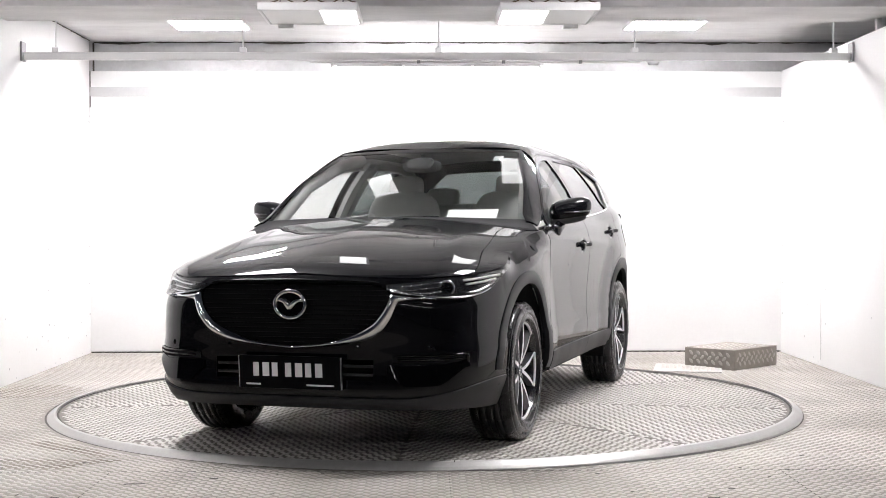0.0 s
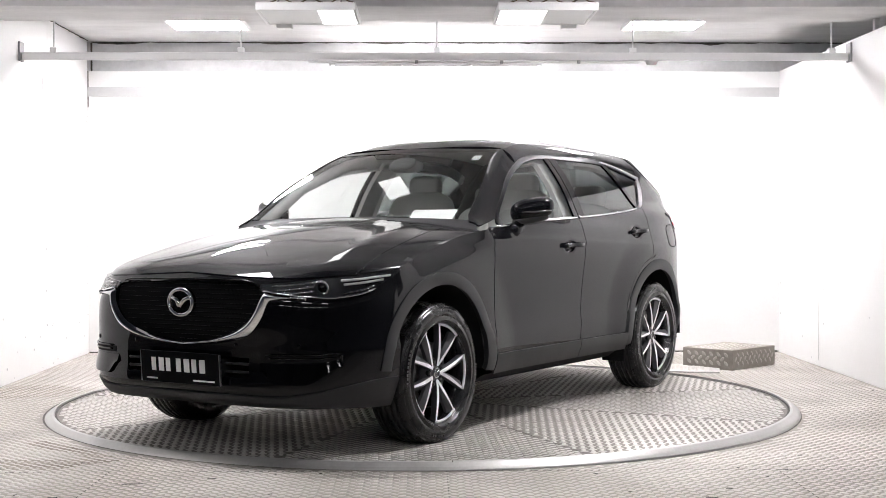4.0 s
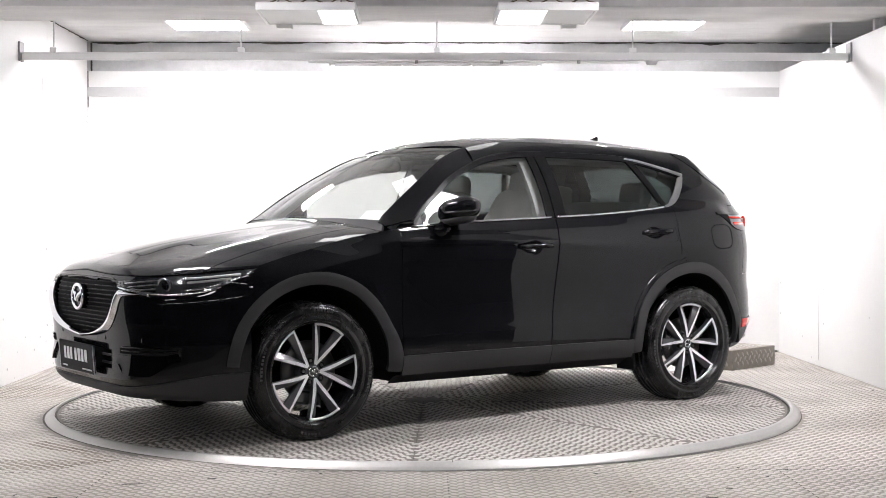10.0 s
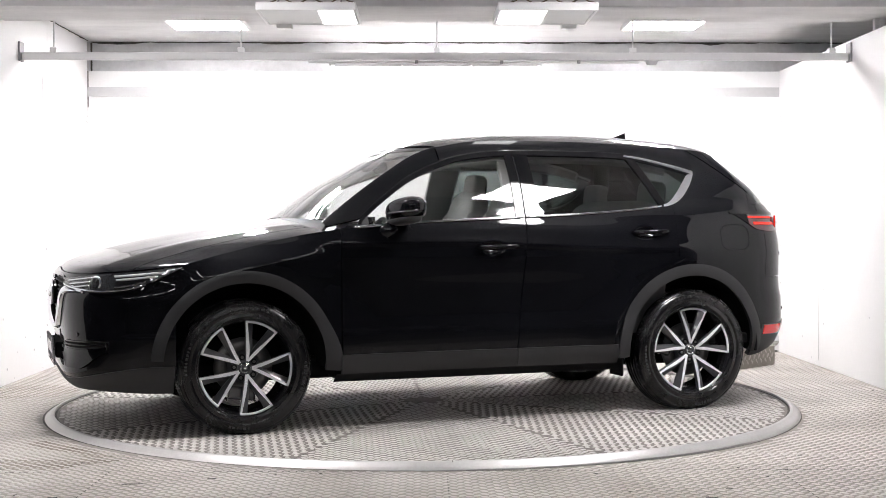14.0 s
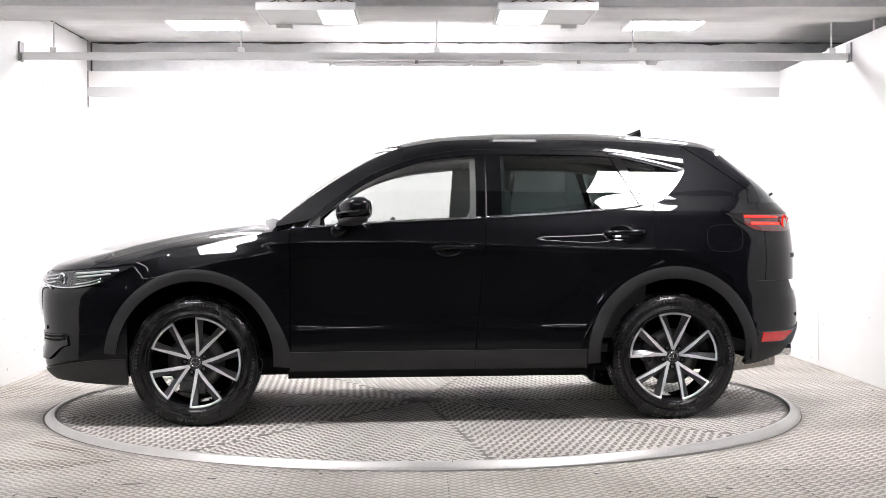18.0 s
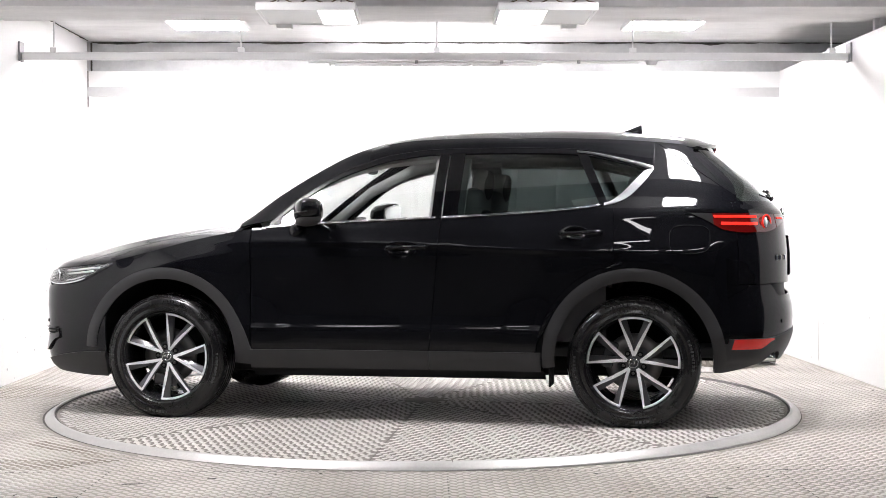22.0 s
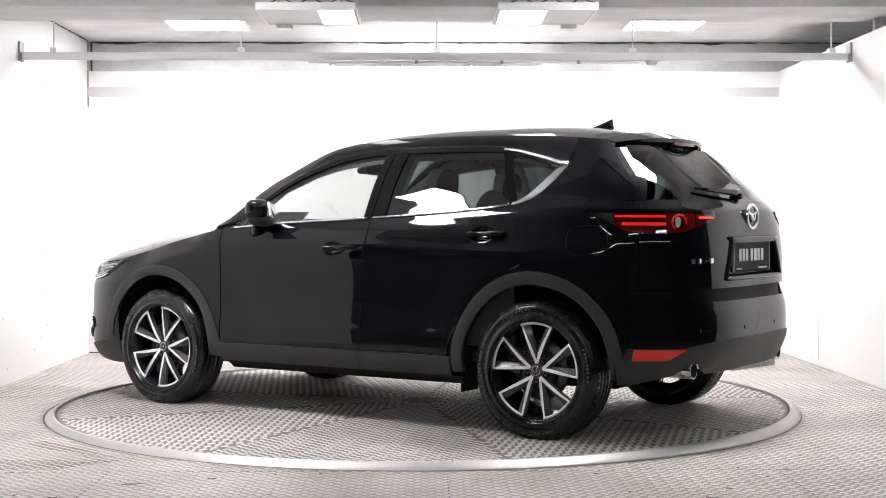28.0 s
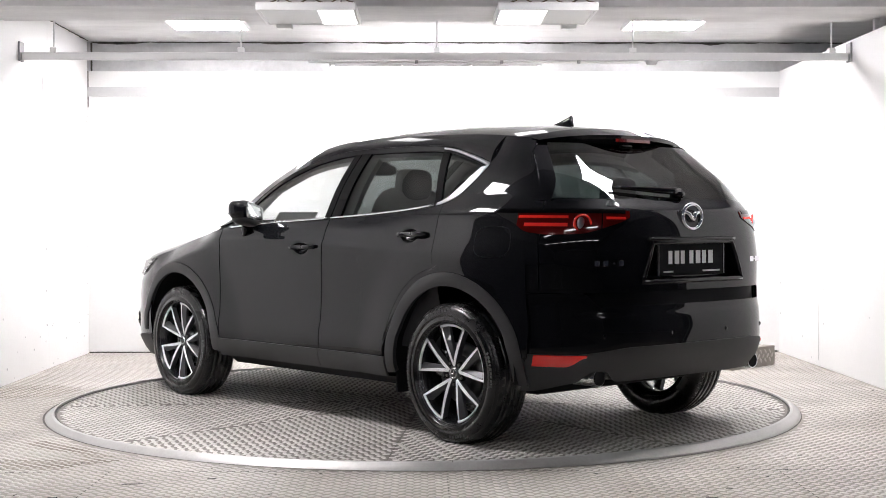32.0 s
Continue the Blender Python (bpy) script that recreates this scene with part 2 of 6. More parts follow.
# ---- light fittings ----
def led_panel(x, y, z, lit=(0, 1), hung=True, label="", bright=None):
    root = thing("led_panel", label or "square white ceiling light panel", "light panel", pose(x, y, z), "ceiling light panels")
    s, h = 0.31, 0.05 if hung else 0.03
    bm = bmesh.new()
    d = s
    for q in ((-s, s, -d, -d + 0.02), (-s, s, d - 0.02, d), (-s, -s + 0.02, -d + 0.02, d - 0.02), (s - 0.02, s, -d + 0.02, d - 0.02)):
        box(*q, 0, h, 0.003, 1, bm)
    part("frame", bm, M_WHITE_METAL, root)
    part("back_plate", box(-s + 0.02, s - 0.02, -d + 0.02, d - 0.02, h - 0.012, h), M_WHITE_METAL, root)
    lo, hi = lit
    w = 2 * (s - 0.022)
    a, b = -s + 0.022 + lo * w, -s + 0.022 + hi * w
    part("diffuser", box(a, b, -d + 0.022, d - 0.022, 0.006, 0.012), bright or M_LED, root, "glowing white diffuser")
    if lo > 0:
        part("diffuser", box(-s + 0.022, a, -d + 0.022, d - 0.022, 0.006, 0.012), M_LED_DIM, root, "milky diffuser with a faint added glow")
    if hi < 1:
        part("diffuser", box(b, s - 0.022, -d + 0.022, d - 0.022, 0.006, 0.012), M_LED_DIM, root, "milky diffuser with a faint added glow")
    if hung:
        for sx in (-0.2, 0.2):
            part("hanger", rod((sx, 0, h), (sx, 0, CEIL_Z - z), 0.006, 8), M_GREY_METAL, root)
        part("junction_box", box(-0.19 * (1 if lo > 0 else -1) - 0.05, -0.19 * (1 if lo > 0 else -1) + 0.05, s - 0.06, s + 0.02, -0.028, -0.001, 0.004, 1), M_WHITE_METAL, root)
        for k, x0 in enumerate((-0.24, -0.05, 0.14)):
            pts = [(x0 + 0.04 * j, -0.24 + 0.02 * math.sin(2.1 * j + k), h + 0.006 + 0.030 * math.sin(math.pi * j / 4) ** 2) for j in range(5)]
            part("wire", tube(pts, 0.004, 6), M_WIRE, root, "brown supply wire", True)
    return root


led_panel(-0.725, 0.08, 2.46, (0.62, 1), bright=M_LED_LOW)
led_panel(0.77, 0.07, 2.46, (0, 0.5), bright=M_LED_LOW)
led_panel(-1.74, 2.30, CEIL_Z - 0.032, hung=False)
led_panel(1.94, 2.28, CEIL_Z - 0.032, hung=False)
led_panel(-1.60, -1.43, CEIL_Z - 0.032, hung=False)
led_panel(1.58, -1.43, CEIL_Z - 0.032, hung=False)


def hall_light(x, y, z):
    root = thing("hall_light", "long white panel light hung before the booth", "light panel", pose(x, y, z), "hall light panels")
    part("frame", box(-0.61, 0.61, -0.125, 0.125, 0.012, 0.06, 0.004, 1), M_WHITE_METAL, root)
    part("diffuser", box(-0.59, 0.59, -0.11, 0.11, 0.0, 0.012), M_HALL_LED, root, "glowing white diffuser")
    for sx in (-0.4, 0.4):
        part("hanger", rod((sx, 0, 0.06), (sx, 0, 4.0 - z), 0.006, 8), M_GREY_METAL, root)


for hx in (-2.4, 0.0, 2.4):
    hall_light(hx, -6.0, 3.6)
for hx in (-4.8, -3.2, -1.6, 0.0, 1.6, 3.2, 4.8):
    hall_light(hx, -9.6, 3.5)


def batten():
    root = thing("batten_light", "long white sealed strip light on the rear wall", "strip light", pose(0.112, YB - 0.11, 2.487))
    part("housing", box(-0.935, 0.935, -0.045, 0.045, 0.03, 0.075, 0.012, 2), M_BAND, root, "pale grey plastic housing")
    part("diffuser", box(-0.93, 0.93, -0.05, 0.05, -0.05, 0.03, 0.024, 4), M_BATTEN, root, "glowing rounded diffuser", True)
    for sx in (-0.55, 0.0, 0.55):
        part("bracket", box(sx - 0.015, sx + 0.015, 0.045, 0.108, 0.035, 0.065, 0.003, 1), M_GREY_METAL, root)
    for sx in (-0.9, -0.3, 0.3, 0.9):
        part("clip", box(sx - 0.012, sx + 0.012, -0.053, -0.044, 0.01, 0.05, 0.003, 1), M_WHITE_METAL, root)
    return root


batten()


def hanging_rail():
    y, z0, z1 = 1.42, 2.354, 2.411
    root = thing("hanging_rail", "white painted steel rail hung across the booth on rods", "rail")
    bm = box(XL + 0.02, XR_ - 0.02, y - 0.02, y + 0.02, z0, z1, 0.004, 1)
    part("rail", bm, M_WHITE_METAL, root)
    for x in (XL + 0.01, XR_ - 0.01):
        part("end_plate", box(x - 0.008, x + 0.008, y - 0.05, y + 0.05, z0 - 0.01, z1 + 0.075, 0.003, 1), M_GREY_METAL, root)
    for x in (-2.72, -1.345, 0.10, 1.55, 3.03):
        part("hanger_rod", rod((x, y, z1), (x, y, CEIL_Z), 0.006, 8), M_WHITE_METAL, root)
        part("clamp", box(x - 0.025, x + 0.025, y - 0.028, y + 0.028, z1 - 0.004, z1 + 0.035, 0.004, 1), M_WHITE_METAL, root)
    part("conduit", rod((-0.85, y + 0.005, z0 - 0.012), (1.6, y + 0.005, z0 - 0.012), 0.009, 10), M_WHITE_METAL, root)
    for x in (-0.05, 0.58, 1.15):
        part("saddle", box(x - 0.012, x + 0.012, y - 0.014, y + 0.02, z0 - 0.024, z0 + 0.001, 0.003, 1), M_GREY_METAL, root)
    part("sensor", rod((1.69, y, z0 - 0.03), (1.69, y, z0), 0.035, 20, r2=0.05), M_WHITE_METAL, root, "small white dome sensor", True)
    return root


hanging_rail()

def turn(t, inner):
    return pose(0, 0, TABLE_TOP, 0, TABLE_TILT, 0) @ pose(0, 0, 0, 0, 0, TURN_START + TURN_RATE * t) @ inner

# ---- tread plate and turntable ----
def lugs(cells, height, pitch, material=None):
    """One flat-topped lens-shaped lug a cell (x, y, turn): all in one mesh."""
    base = [(-1, 0), (-0.55, -0.9), (0.0, -1.0), (0.55, -0.9), (1, 0), (0.55, 0.9), (0.0, 1.0), (-0.55, 0.9)]
    c = np.array(cells, float)
    n, m = len(c), len(base)
    cs, sn = np.cos(c[:, 2]), np.sin(c[:, 2])
    out = np.zeros((n, 2 * m, 3))
    for k, (a, b) in enumerate(base):
        for ring, (shrink, z) in enumerate(((1.0, 0.0), (0.68, height))):
            px, py = a * pitch * 0.54 * shrink, b * pitch * 0.25 * shrink
            q = k + ring * m
            out[:, q, 0], out[:, q, 1], out[:, q, 2] = c[:, 0] + cs * px - sn * py, c[:, 1] + sn * px + cs * py, z
    faces = [(k, (k + 1) % m, m + (k + 1) % m, m + k) for k in range(m)] + [tuple(range(m, 2 * m))]
    me = bpy.data.meshes.new("tread_lugs")
    me.from_pydata(out.reshape(-1, 3).tolist(), [], [tuple(i * 2 * m + v for v in q) for i in range(n) for q in faces])
    me.materials.append(material or M_LUG)
    return me


PITCH, BOX_PITCH = 0.045, 0.048
LIFT = 0.0030


def tread_cells(x0, x1, y0, y1, angle, keep=None, pitch=PITCH):
    """A checker of crossed bar groups on a square lattice turned by angle."""
    r = math.hypot(x1 - x0, y1 - y0) / 2 + pitch
    mx, my, n = (x0 + x1) / 2, (y0 + y1) / 2, int(r / pitch) + 1
    ca, sa = math.cos(angle), math.sin(angle)
    rows = []
    for i in range(-n, n + 1):
        for j in range(-n, n + 1):
            u, v = i * pitch, j * pitch
            x, y = mx + ca * u - sa * v, my + sa * u + ca * v
            if x0 < x < x1 and y0 < y < y1 and (keep is None or keep(x, y)):
                rows.append((x, y, angle + (1.5708 if (i + j) % 2 else 0.0)))
    return rows


outside = lambda x, y: x * x + y * y > (TABLE_R + 0.04) ** 2
cells = tread_cells(XL + 0.01, XR_ - 0.01, -3.3, YB - 0.01, 0.785, outside)
fl = new("floor_tread", lugs(cells, LIFT, PITCH, M_FLOOR_LUG))
tagged(fl, "raised bar pattern of the tread plate floor", "tread pattern", "", "stuff")
bm = box(XL, XR_, -2.316, -2.313, 0.0, 0.0012)
for x in (-1.454, 0.106, 1.646):
    box(x - 0.0015, x + 0.0015, -3.3, -2.316, 0.0, 0.0012, bm=bm)
tagged(link("floor_seams", bm, M_CRACK), "thin dark joints between the floor plates", "joint", "", "structure")


def ring_mesh(profile, n=160):
    """Revolve (r, z) points round z."""
    bm = bmesh.new()
    rows = []
    for r, z in profile:
        rows.append([bm.verts.new((r * math.cos(2 * math.pi * k / n), r * math.sin(2 * math.pi * k / n), z)) for k in range(n)])
    for a, b in zip(rows, rows[1:]):
        for k in range(n):
            bm.faces.new((a[k], a[(k + 1) % n], b[(k + 1) % n], b[k]))
    return bm, rows


turntable = thing("turntable", "round low turntable of aluminium tread plate with steel rim", "turntable", turn(0, pose(0, 0, 0)))
bm, rows = ring_mesh([(TABLE_R - 0.02, -0.036), (TABLE_R - 0.064, -0.006), (TABLE_R - 0.070, -0.004)][::-1])
bm.faces.new(rows[0])
part("deck", bm, M_TREAD, turntable, "tread plate deck sheets")
deck_r = TABLE_R - 0.09
for k in range(9):
    mid = math.radians(55 + 20 + 40 * k)
    lo = math.radians(20) - 0.006

    def wedge(x, y, mid=mid, lo=lo):
        r = math.hypot(x, y)
        a = (math.atan2(y, x) - mid + math.pi) % (2 * math.pi) - math.pi
        return 0.10 < r < deck_r and abs(a) < lo + 0.006 - 0.010 / r
    cx, cy = 1.16 * math.cos(mid), 1.16 * math.sin(mid)
    dl = new("deck_tread", lugs(tread_cells(cx - 1.3, cx + 1.3, cy - 1.3, cy + 1.3, mid + 0.785, wedge), LIFT, PITCH))
    dl.parent, dl.location = turntable, (0, 0, -0.004)
    dl["kind"] = "stuff"
    e = mid + math.radians(20)
    part("deck_seam", box(0.05, deck_r + 0.015, -0.0014, 0.0014, -0.0045, -0.0035, m=Matrix.Rotation(e, 4, "Z")), M_CRACK, turntable)
bm, rows = ring_mesh([(TABLE_R + 0.011, -0.034), (TABLE_R + 0.009, -0.024), (TABLE_R - 0.004, -0.012), (TABLE_R - 0.034, 0.007), (TABLE_R - 0.050, 0.009), (TABLE_R - 0.052, -0.03)])
rim = link("turntable_rim", bm, M_RING, None, "", False, True)
rim.matrix_basis = pose(0, 0, TABLE_TOP, 0, TABLE_TILT, 0)
tagged(rim, "bevelled bare steel rim around the turntable", "rim", "", "structure")


def step_box():
    m = pose(2.40, 1.84, 0, 0, 0, 45)
    root = thing("step_box", "low aluminium tread plate step box on the floor", "step", m)
    part("body", box(0, 0.63, 0, 0.46, 0.002, 0.16, 0.004, 2), M_FLOOR, root)
    for nm, me, mm in (("top_tread", lugs(tread_cells(0.04, 0.59, 0.04, 0.42, 0.785, None, BOX_PITCH), LIFT, BOX_PITCH, M_FLOOR_LUG), pose(0, 0, 0.16)),
                       ("side_tread", lugs(tread_cells(0.03, 0.60, 0.03, 0.14, 0.785, None, BOX_PITCH), LIFT, BOX_PITCH, M_FLOOR_LUG), pose(0, 0, 0, 90, 0, 0)),
                       ("side_tread", lugs(tread_cells(0.03, 0.43, 0.03, 0.14, 0.785, None, BOX_PITCH), LIFT, BOX_PITCH, M_FLOOR_LUG), pose(0, 0.46, 0, 90, 0, -90))):
        o = new(nm, me)
        o.parent, o.matrix_basis = root, mm
    ramp = thing("floor_plate", "thin loose tread plate sheet against the step", "plate", pose(1.79, 1.95, 0.0, 0, 0, 0))
    part("sheet", box(0, 0.52, -0.18, 0.36, 0.001, 0.014, 0.003, 1, m=pose(0.0, 0.0, 0, 0, 0, -12)), M_RING, ramp)
    me = lugs(tread_cells(0.04, 0.48, -0.14, 0.32, 0.785), LIFT, PITCH)
    o = new("sheet_tread", me)
    o.parent, o.matrix_basis = ramp, pose(0, 0, 0.014, 0, 0, -12)


step_box()

# flat dark ring: paints the shadow line where the rim meets the floor
bm, rows = ring_mesh([(TABLE_R + 0.006, 0.001), (TABLE_R + 0.017, 0.001)], 160)
tagged(link("trim_rim_shadow", bm, M_CRACK), "dark ring painting the shadowed gap round the turntable", "trim", "", "structure")

# joint line in the rim
rj = part("rim_joint", box(-0.0015, 0.0015, -TABLE_R + 0.030, -TABLE_R + 0.051, -0.03, 0.0098), M_CRACK, rim)
rj.matrix_basis = pose(0, 0, 0, 0, 0, 3.4)

part("rim_gap", ring_mesh([(TABLE_R - 0.066, -0.0015), (TABLE_R - 0.0525, -0.0015)])[0], M_CRACK, rim)


def dirt_patch(name, outline, seed, material, label):
    """A thin ragged layer trodden over the plate between the lugs."""
    bm = bmesh.new()
    pts = []
    n = len(outline)
    for i in range(n):
        a, b = Vector((*outline[i], 0)), Vector((*outline[(i + 1) % n], 0))
        for k in range(10):
            p = a.lerp(b, k / 10)
            q = noise.noise_vector(p * 6 + Vector((seed, 0, 0))) * 0.045 + noise.noise_vector(p * 30) * 0.016
            pts.append(bm.verts.new((p.x + q.x, p.y + q.y, 0.0013)))
    bm.faces.new(pts)
    bmesh.ops.triangulate(bm, faces=bm.faces)
    bmesh.ops.recalc_face_normals(bm, faces=bm.faces)
    return tagged(link(name, bm, material), label, "dirt", "", "stuff")


dirt_patch("floor_dirt", [(-2.98, -2.03), (-2.1, -2.00), (-1.46, -2.00), (-1.56, -2.10), (-1.72, -2.24), (-2.1, -2.30), (-2.98, -2.32)], 1.0, M_DIRT, "brown trodden dirt covering the tread plate")
dirt_patch("floor_dirt", [(-2.95, 0.30), (-2.45, 0.35), (-2.36, 0.75), (-2.55, 1.05), (-2.93, 1.0)], 4.0, M_DIRT, "brown trodden dirt beside the turntable")
dirt_patch("floor_dirt", [(-1.98, -1.42), (-1.66, -1.74), (-1.50, -1.90), (-1.62, -1.93), (-1.90, -1.72), (-2.06, -1.52)], 7.0, M_DIRT, "brown trodden dirt against the turntable rim")
part_rng = random.Random(5)
bm = bmesh.new()
for k in range(110):
    x, y = part_rng.uniform(XL + 0.1, XR_ - 0.1), part_rng.uniform(-3.0, 1.2)
    if x * x + y * y < (TABLE_R + 0.05) ** 2:
        continue
    w = part_rng.uniform(0.003, 0.014)
    box(-w, w, -w * 0.45, w * 0.45, 0.0028, 0.0045, 0, 1, bm, Matrix.Translation((x, y, 0)) @ Matrix.Rotation(part_rng.uniform(0, 3), 4, "Z"))
for x, y, w, a in ((-1.28, -2.62, 0.045, 0.15), (-1.55, -2.9, 0.02, 0.0), (-0.95, -2.5, 0.02, 0.2), (1.2, -2.95, 0.025, -0.1), (1.85, -1.95, 0.012, 0.4)):
    box(-w, w, -0.006, 0.006, 0.0028, 0.005, 0, 1, bm, Matrix.Translation((x, y, 0)) @ Matrix.Rotation(a, 4, "Z"))
tagged(link("floor_debris", bm, M_CRACK), "small dark flakes of dirt on the floor", "debris", "", "stuff")

# ---- car materials ----
M_PAINT = vary(mat("black_clearcoat_paint", (0.004, 0.0045, 0.007), 0.22, 0.0, 1.0), (0.0017, 0.0018, 0.0027), (0.0030, 0.0033, 0.0050), 2, 900, 0.0, (0.45, 0.55))
M_PAINT.node_tree.nodes["Principled BSDF"].inputs["Specular IOR Level"].default_value = 0.05
M_PAINT.node_tree.nodes["Principled BSDF"].inputs["Coat Roughness"].default_value = 0.012
M_PAINT.node_tree.nodes["Principled BSDF"].inputs["Coat IOR"].default_value = 1.36
M_GLOSS_BLACK = mat("piano_black", (0.003, 0.003, 0.0035), 0.06, 0.0, 0.0, 0.35)
M_CLAD = vary(mat("grained_black_plastic", (0.035, 0.036, 0.038), 0.5), (0.016, 0.0165, 0.018), (0.027, 0.0275, 0.029), 3, 500, 0.25, (0.42, 0.58), dist=0.0006)
M_UNDER = mat("underbody_black", (0.008, 0.008, 0.009), 0.8, 0.0, 0.0, 0.2)
M_RUBBER = vary(mat("tyre_rubber", (0.02, 0.02, 0.02), 0.4), (0.004, 0.004, 0.0045), (0.008, 0.008, 0.0085), 6, 200, 0.04, (0.20, 0.32), dist=0.0008)
M_RUBBER.node_tree.nodes["Principled BSDF"].inputs["Specular IOR Level"].default_value = 0.4
M_RUBBER.node_tree.nodes["Principled BSDF"].inputs["Coat Weight"].default_value = 0.18
M_RUBBER.node_tree.nodes["Principled BSDF"].inputs["Coat Roughness"].default_value = 0.16
M_RUBBER_MARK = mat("polished_rubber_mark", (0.03, 0.03, 0.031), 0.28)
M_ALLOY_DARK = mat("dark_grey_alloy_lacquer", (0.062, 0.063, 0.067), 0.34, 0.3, 0.5)
M_CHROME = mat("bright_chrome", (0.80, 0.81, 0.83), 0.09, 1.0)
M_SATIN = mat("satin_silver", (0.55, 0.56, 0.58), 0.28, 1.0)
M_MACHINED = vary(mat("machined_alloy", (0.62, 0.63, 0.65), 0.26, 0.2), (0.80, 0.81, 0.83), (0.92, 0.93, 0.95), 4, 300, 0.0, (0.22, 0.32))
M_ALLOY_BLACK = mat("black_alloy_lacquer", (0.015, 0.015, 0.017), 0.25, 0.0, 0.8)
M_DISC = mat("brake_disc_steel", (0.14, 0.138, 0.135), 0.4, 1.0)
M_RED = mat("red_lens", (0.075, 0.003, 0.003), 0.10, 0.0, 0.6)
M_RED_BRIGHT = mat("red_light_guide", (0.82, 0.026, 0.016), 0.22, 0.0, 0.4)
M_CLEAR_LENS = mat("smoked_lamp_body", (0.05, 0.052, 0.056), 0.18, 0.4, 1.0)
M_LAMP_WHITE = mat("lamp_light_guide", (0.70, 0.71, 0.72), 0.35, 0.0, 0.6)
M_PLATE = mat("plate_black", (0.004, 0.004, 0.005), 0.42, 0.0, 0.0, 0.06)
M_PLATE_TEXT = mat("plate_lettering", (0.92, 0.92, 0.92), 0.4)
M_PAPER = mat("white_paper", (0.82, 0.82, 0.81), 0.7)
M_LEATHER = vary(mat("pale_leather", (0.55, 0.55, 0.53), 0.5), (0.42, 0.42, 0.405), (0.56, 0.555, 0.54), 6, 180, 0.2, (0.42, 0.58), dist=0.0008)
M_DARK_TRIM = vary(mat("dark_cabin_trim", (0.03, 0.03, 0.032), 0.6), (0.02, 0.02, 0.022), (0.04, 0.04, 0.042), 5, 200, 0.2, (0.5, 0.7), dist=0.0008)
M_HEADLINER = vary(mat("grey_headliner", (0.42, 0.42, 0.41), 0.9), (0.38, 0.38, 0.37), (0.48, 0.48, 0.47), 4, 150, 0.1, (0.85, 0.95))


def pane_material(name, tint, gloss=1.0):
    """A thin pane: tinted see-through, with mirror gloss that grows at grazing angles."""
    m = bpy.data.materials.new(name)
    m.use_nodes = True
    t = m.node_tree
    t.nodes.remove(t.nodes["Principled BSDF"])
    clear, shiny, mix, facing = (t.nodes.new(n) for n in ("ShaderNodeBsdfTransparent", "ShaderNodeBsdfGlossy", "ShaderNodeMixShader", "ShaderNodeLayerWeight"))
    clear.inputs[0].default_value = (*tint, 1)
    shiny.inputs["Roughness"].default_value = 0.01
    shiny.inputs["Color"].default_value = (gloss, gloss, gloss, 1)
    facing.inputs["Blend"].default_value = 0.5
    power, scale = t.nodes.new("ShaderNodeMath"), t.nodes.new("ShaderNodeMath")
    power.operation, scale.operation = "POWER", "MULTIPLY_ADD"
    power.inputs[1].default_value, scale.inputs[1].default_value, scale.inputs[2].default_value = 5.0, 0.92, 0.07
    t.links.new(facing.outputs["Facing"], power.inputs[0])
    t.links.new(power.outputs[0], scale.inputs[0])
    t.links.new(scale.outputs[0], mix.inputs[0])
    t.links.new(clear.outputs[0], mix.inputs[1])
    t.links.new(shiny.outputs[0], mix.inputs[2])
    t.links.new(mix.outputs[0], t.nodes["Material Output"].inputs[0])
    return m


M_GLASS = pane_material("clear_car_glass", (0.86, 0.885, 0.875))
M_PRIVACY = pane_material("dark_privacy_glass", (0.17, 0.197, 0.192))
M_LENS_GLASS = pane_material("clear_lamp_cover", (0.93, 0.93, 0.93), 0.6)
M_MIRROR = mat("mirror_glass", (0.85, 0.86, 0.87), 0.02, 1.0)
M_GRILLE = mat("dark_grille_plastic", (0.004, 0.004, 0.005), 0.35, 0.0, 0.0, 0.12)
M_FRAME = mat("satin_black_frame", (0.004, 0.004, 0.005), 0.3, 0.0, 0.0, 0.2)
M_REFLECTOR = mat("red_reflector", (0.72, 0.012, 0.010), 0.12, 0.0, 0.6)

# ---- the car's skin: plan outlines that change with height ----
def curve(*p):
    """A smooth function through (t, value) pairs."""
    xs, ys = [a for a, _ in p], [b for _, b in p]
    n = len(p)
    d = [(ys[i + 1] - ys[i]) / (xs[i + 1] - xs[i]) for i in range(n - 1)]
    m = [d[0]] + [0 if d[i - 1] * d[i] <= 0 else 2 * d[i - 1] * d[i] / (d[i - 1] + d[i]) for i in range(1, n - 1)] + [d[-1]]

    def f(t):
        if t <= xs[0]:
            return ys[0]
        if t >= xs[-1]:
            return ys[-1]
        i = 0
        while xs[i + 1] < t:
            i += 1
        h = xs[i + 1] - xs[i]
        s = (t - xs[i]) / h
        return (ys[i] * (1 + 2 * s) * (1 - s) ** 2 + m[i] * h * s * (1 - s) ** 2 + ys[i + 1] * s * s * (3 - 2 * s) + m[i + 1] * h * s * s * (s - 1))

    return f


def step(a, b, t):
    t = min(1, max(0, (t - a) / (b - a)))
    return t * t * (3 - 2 * t)


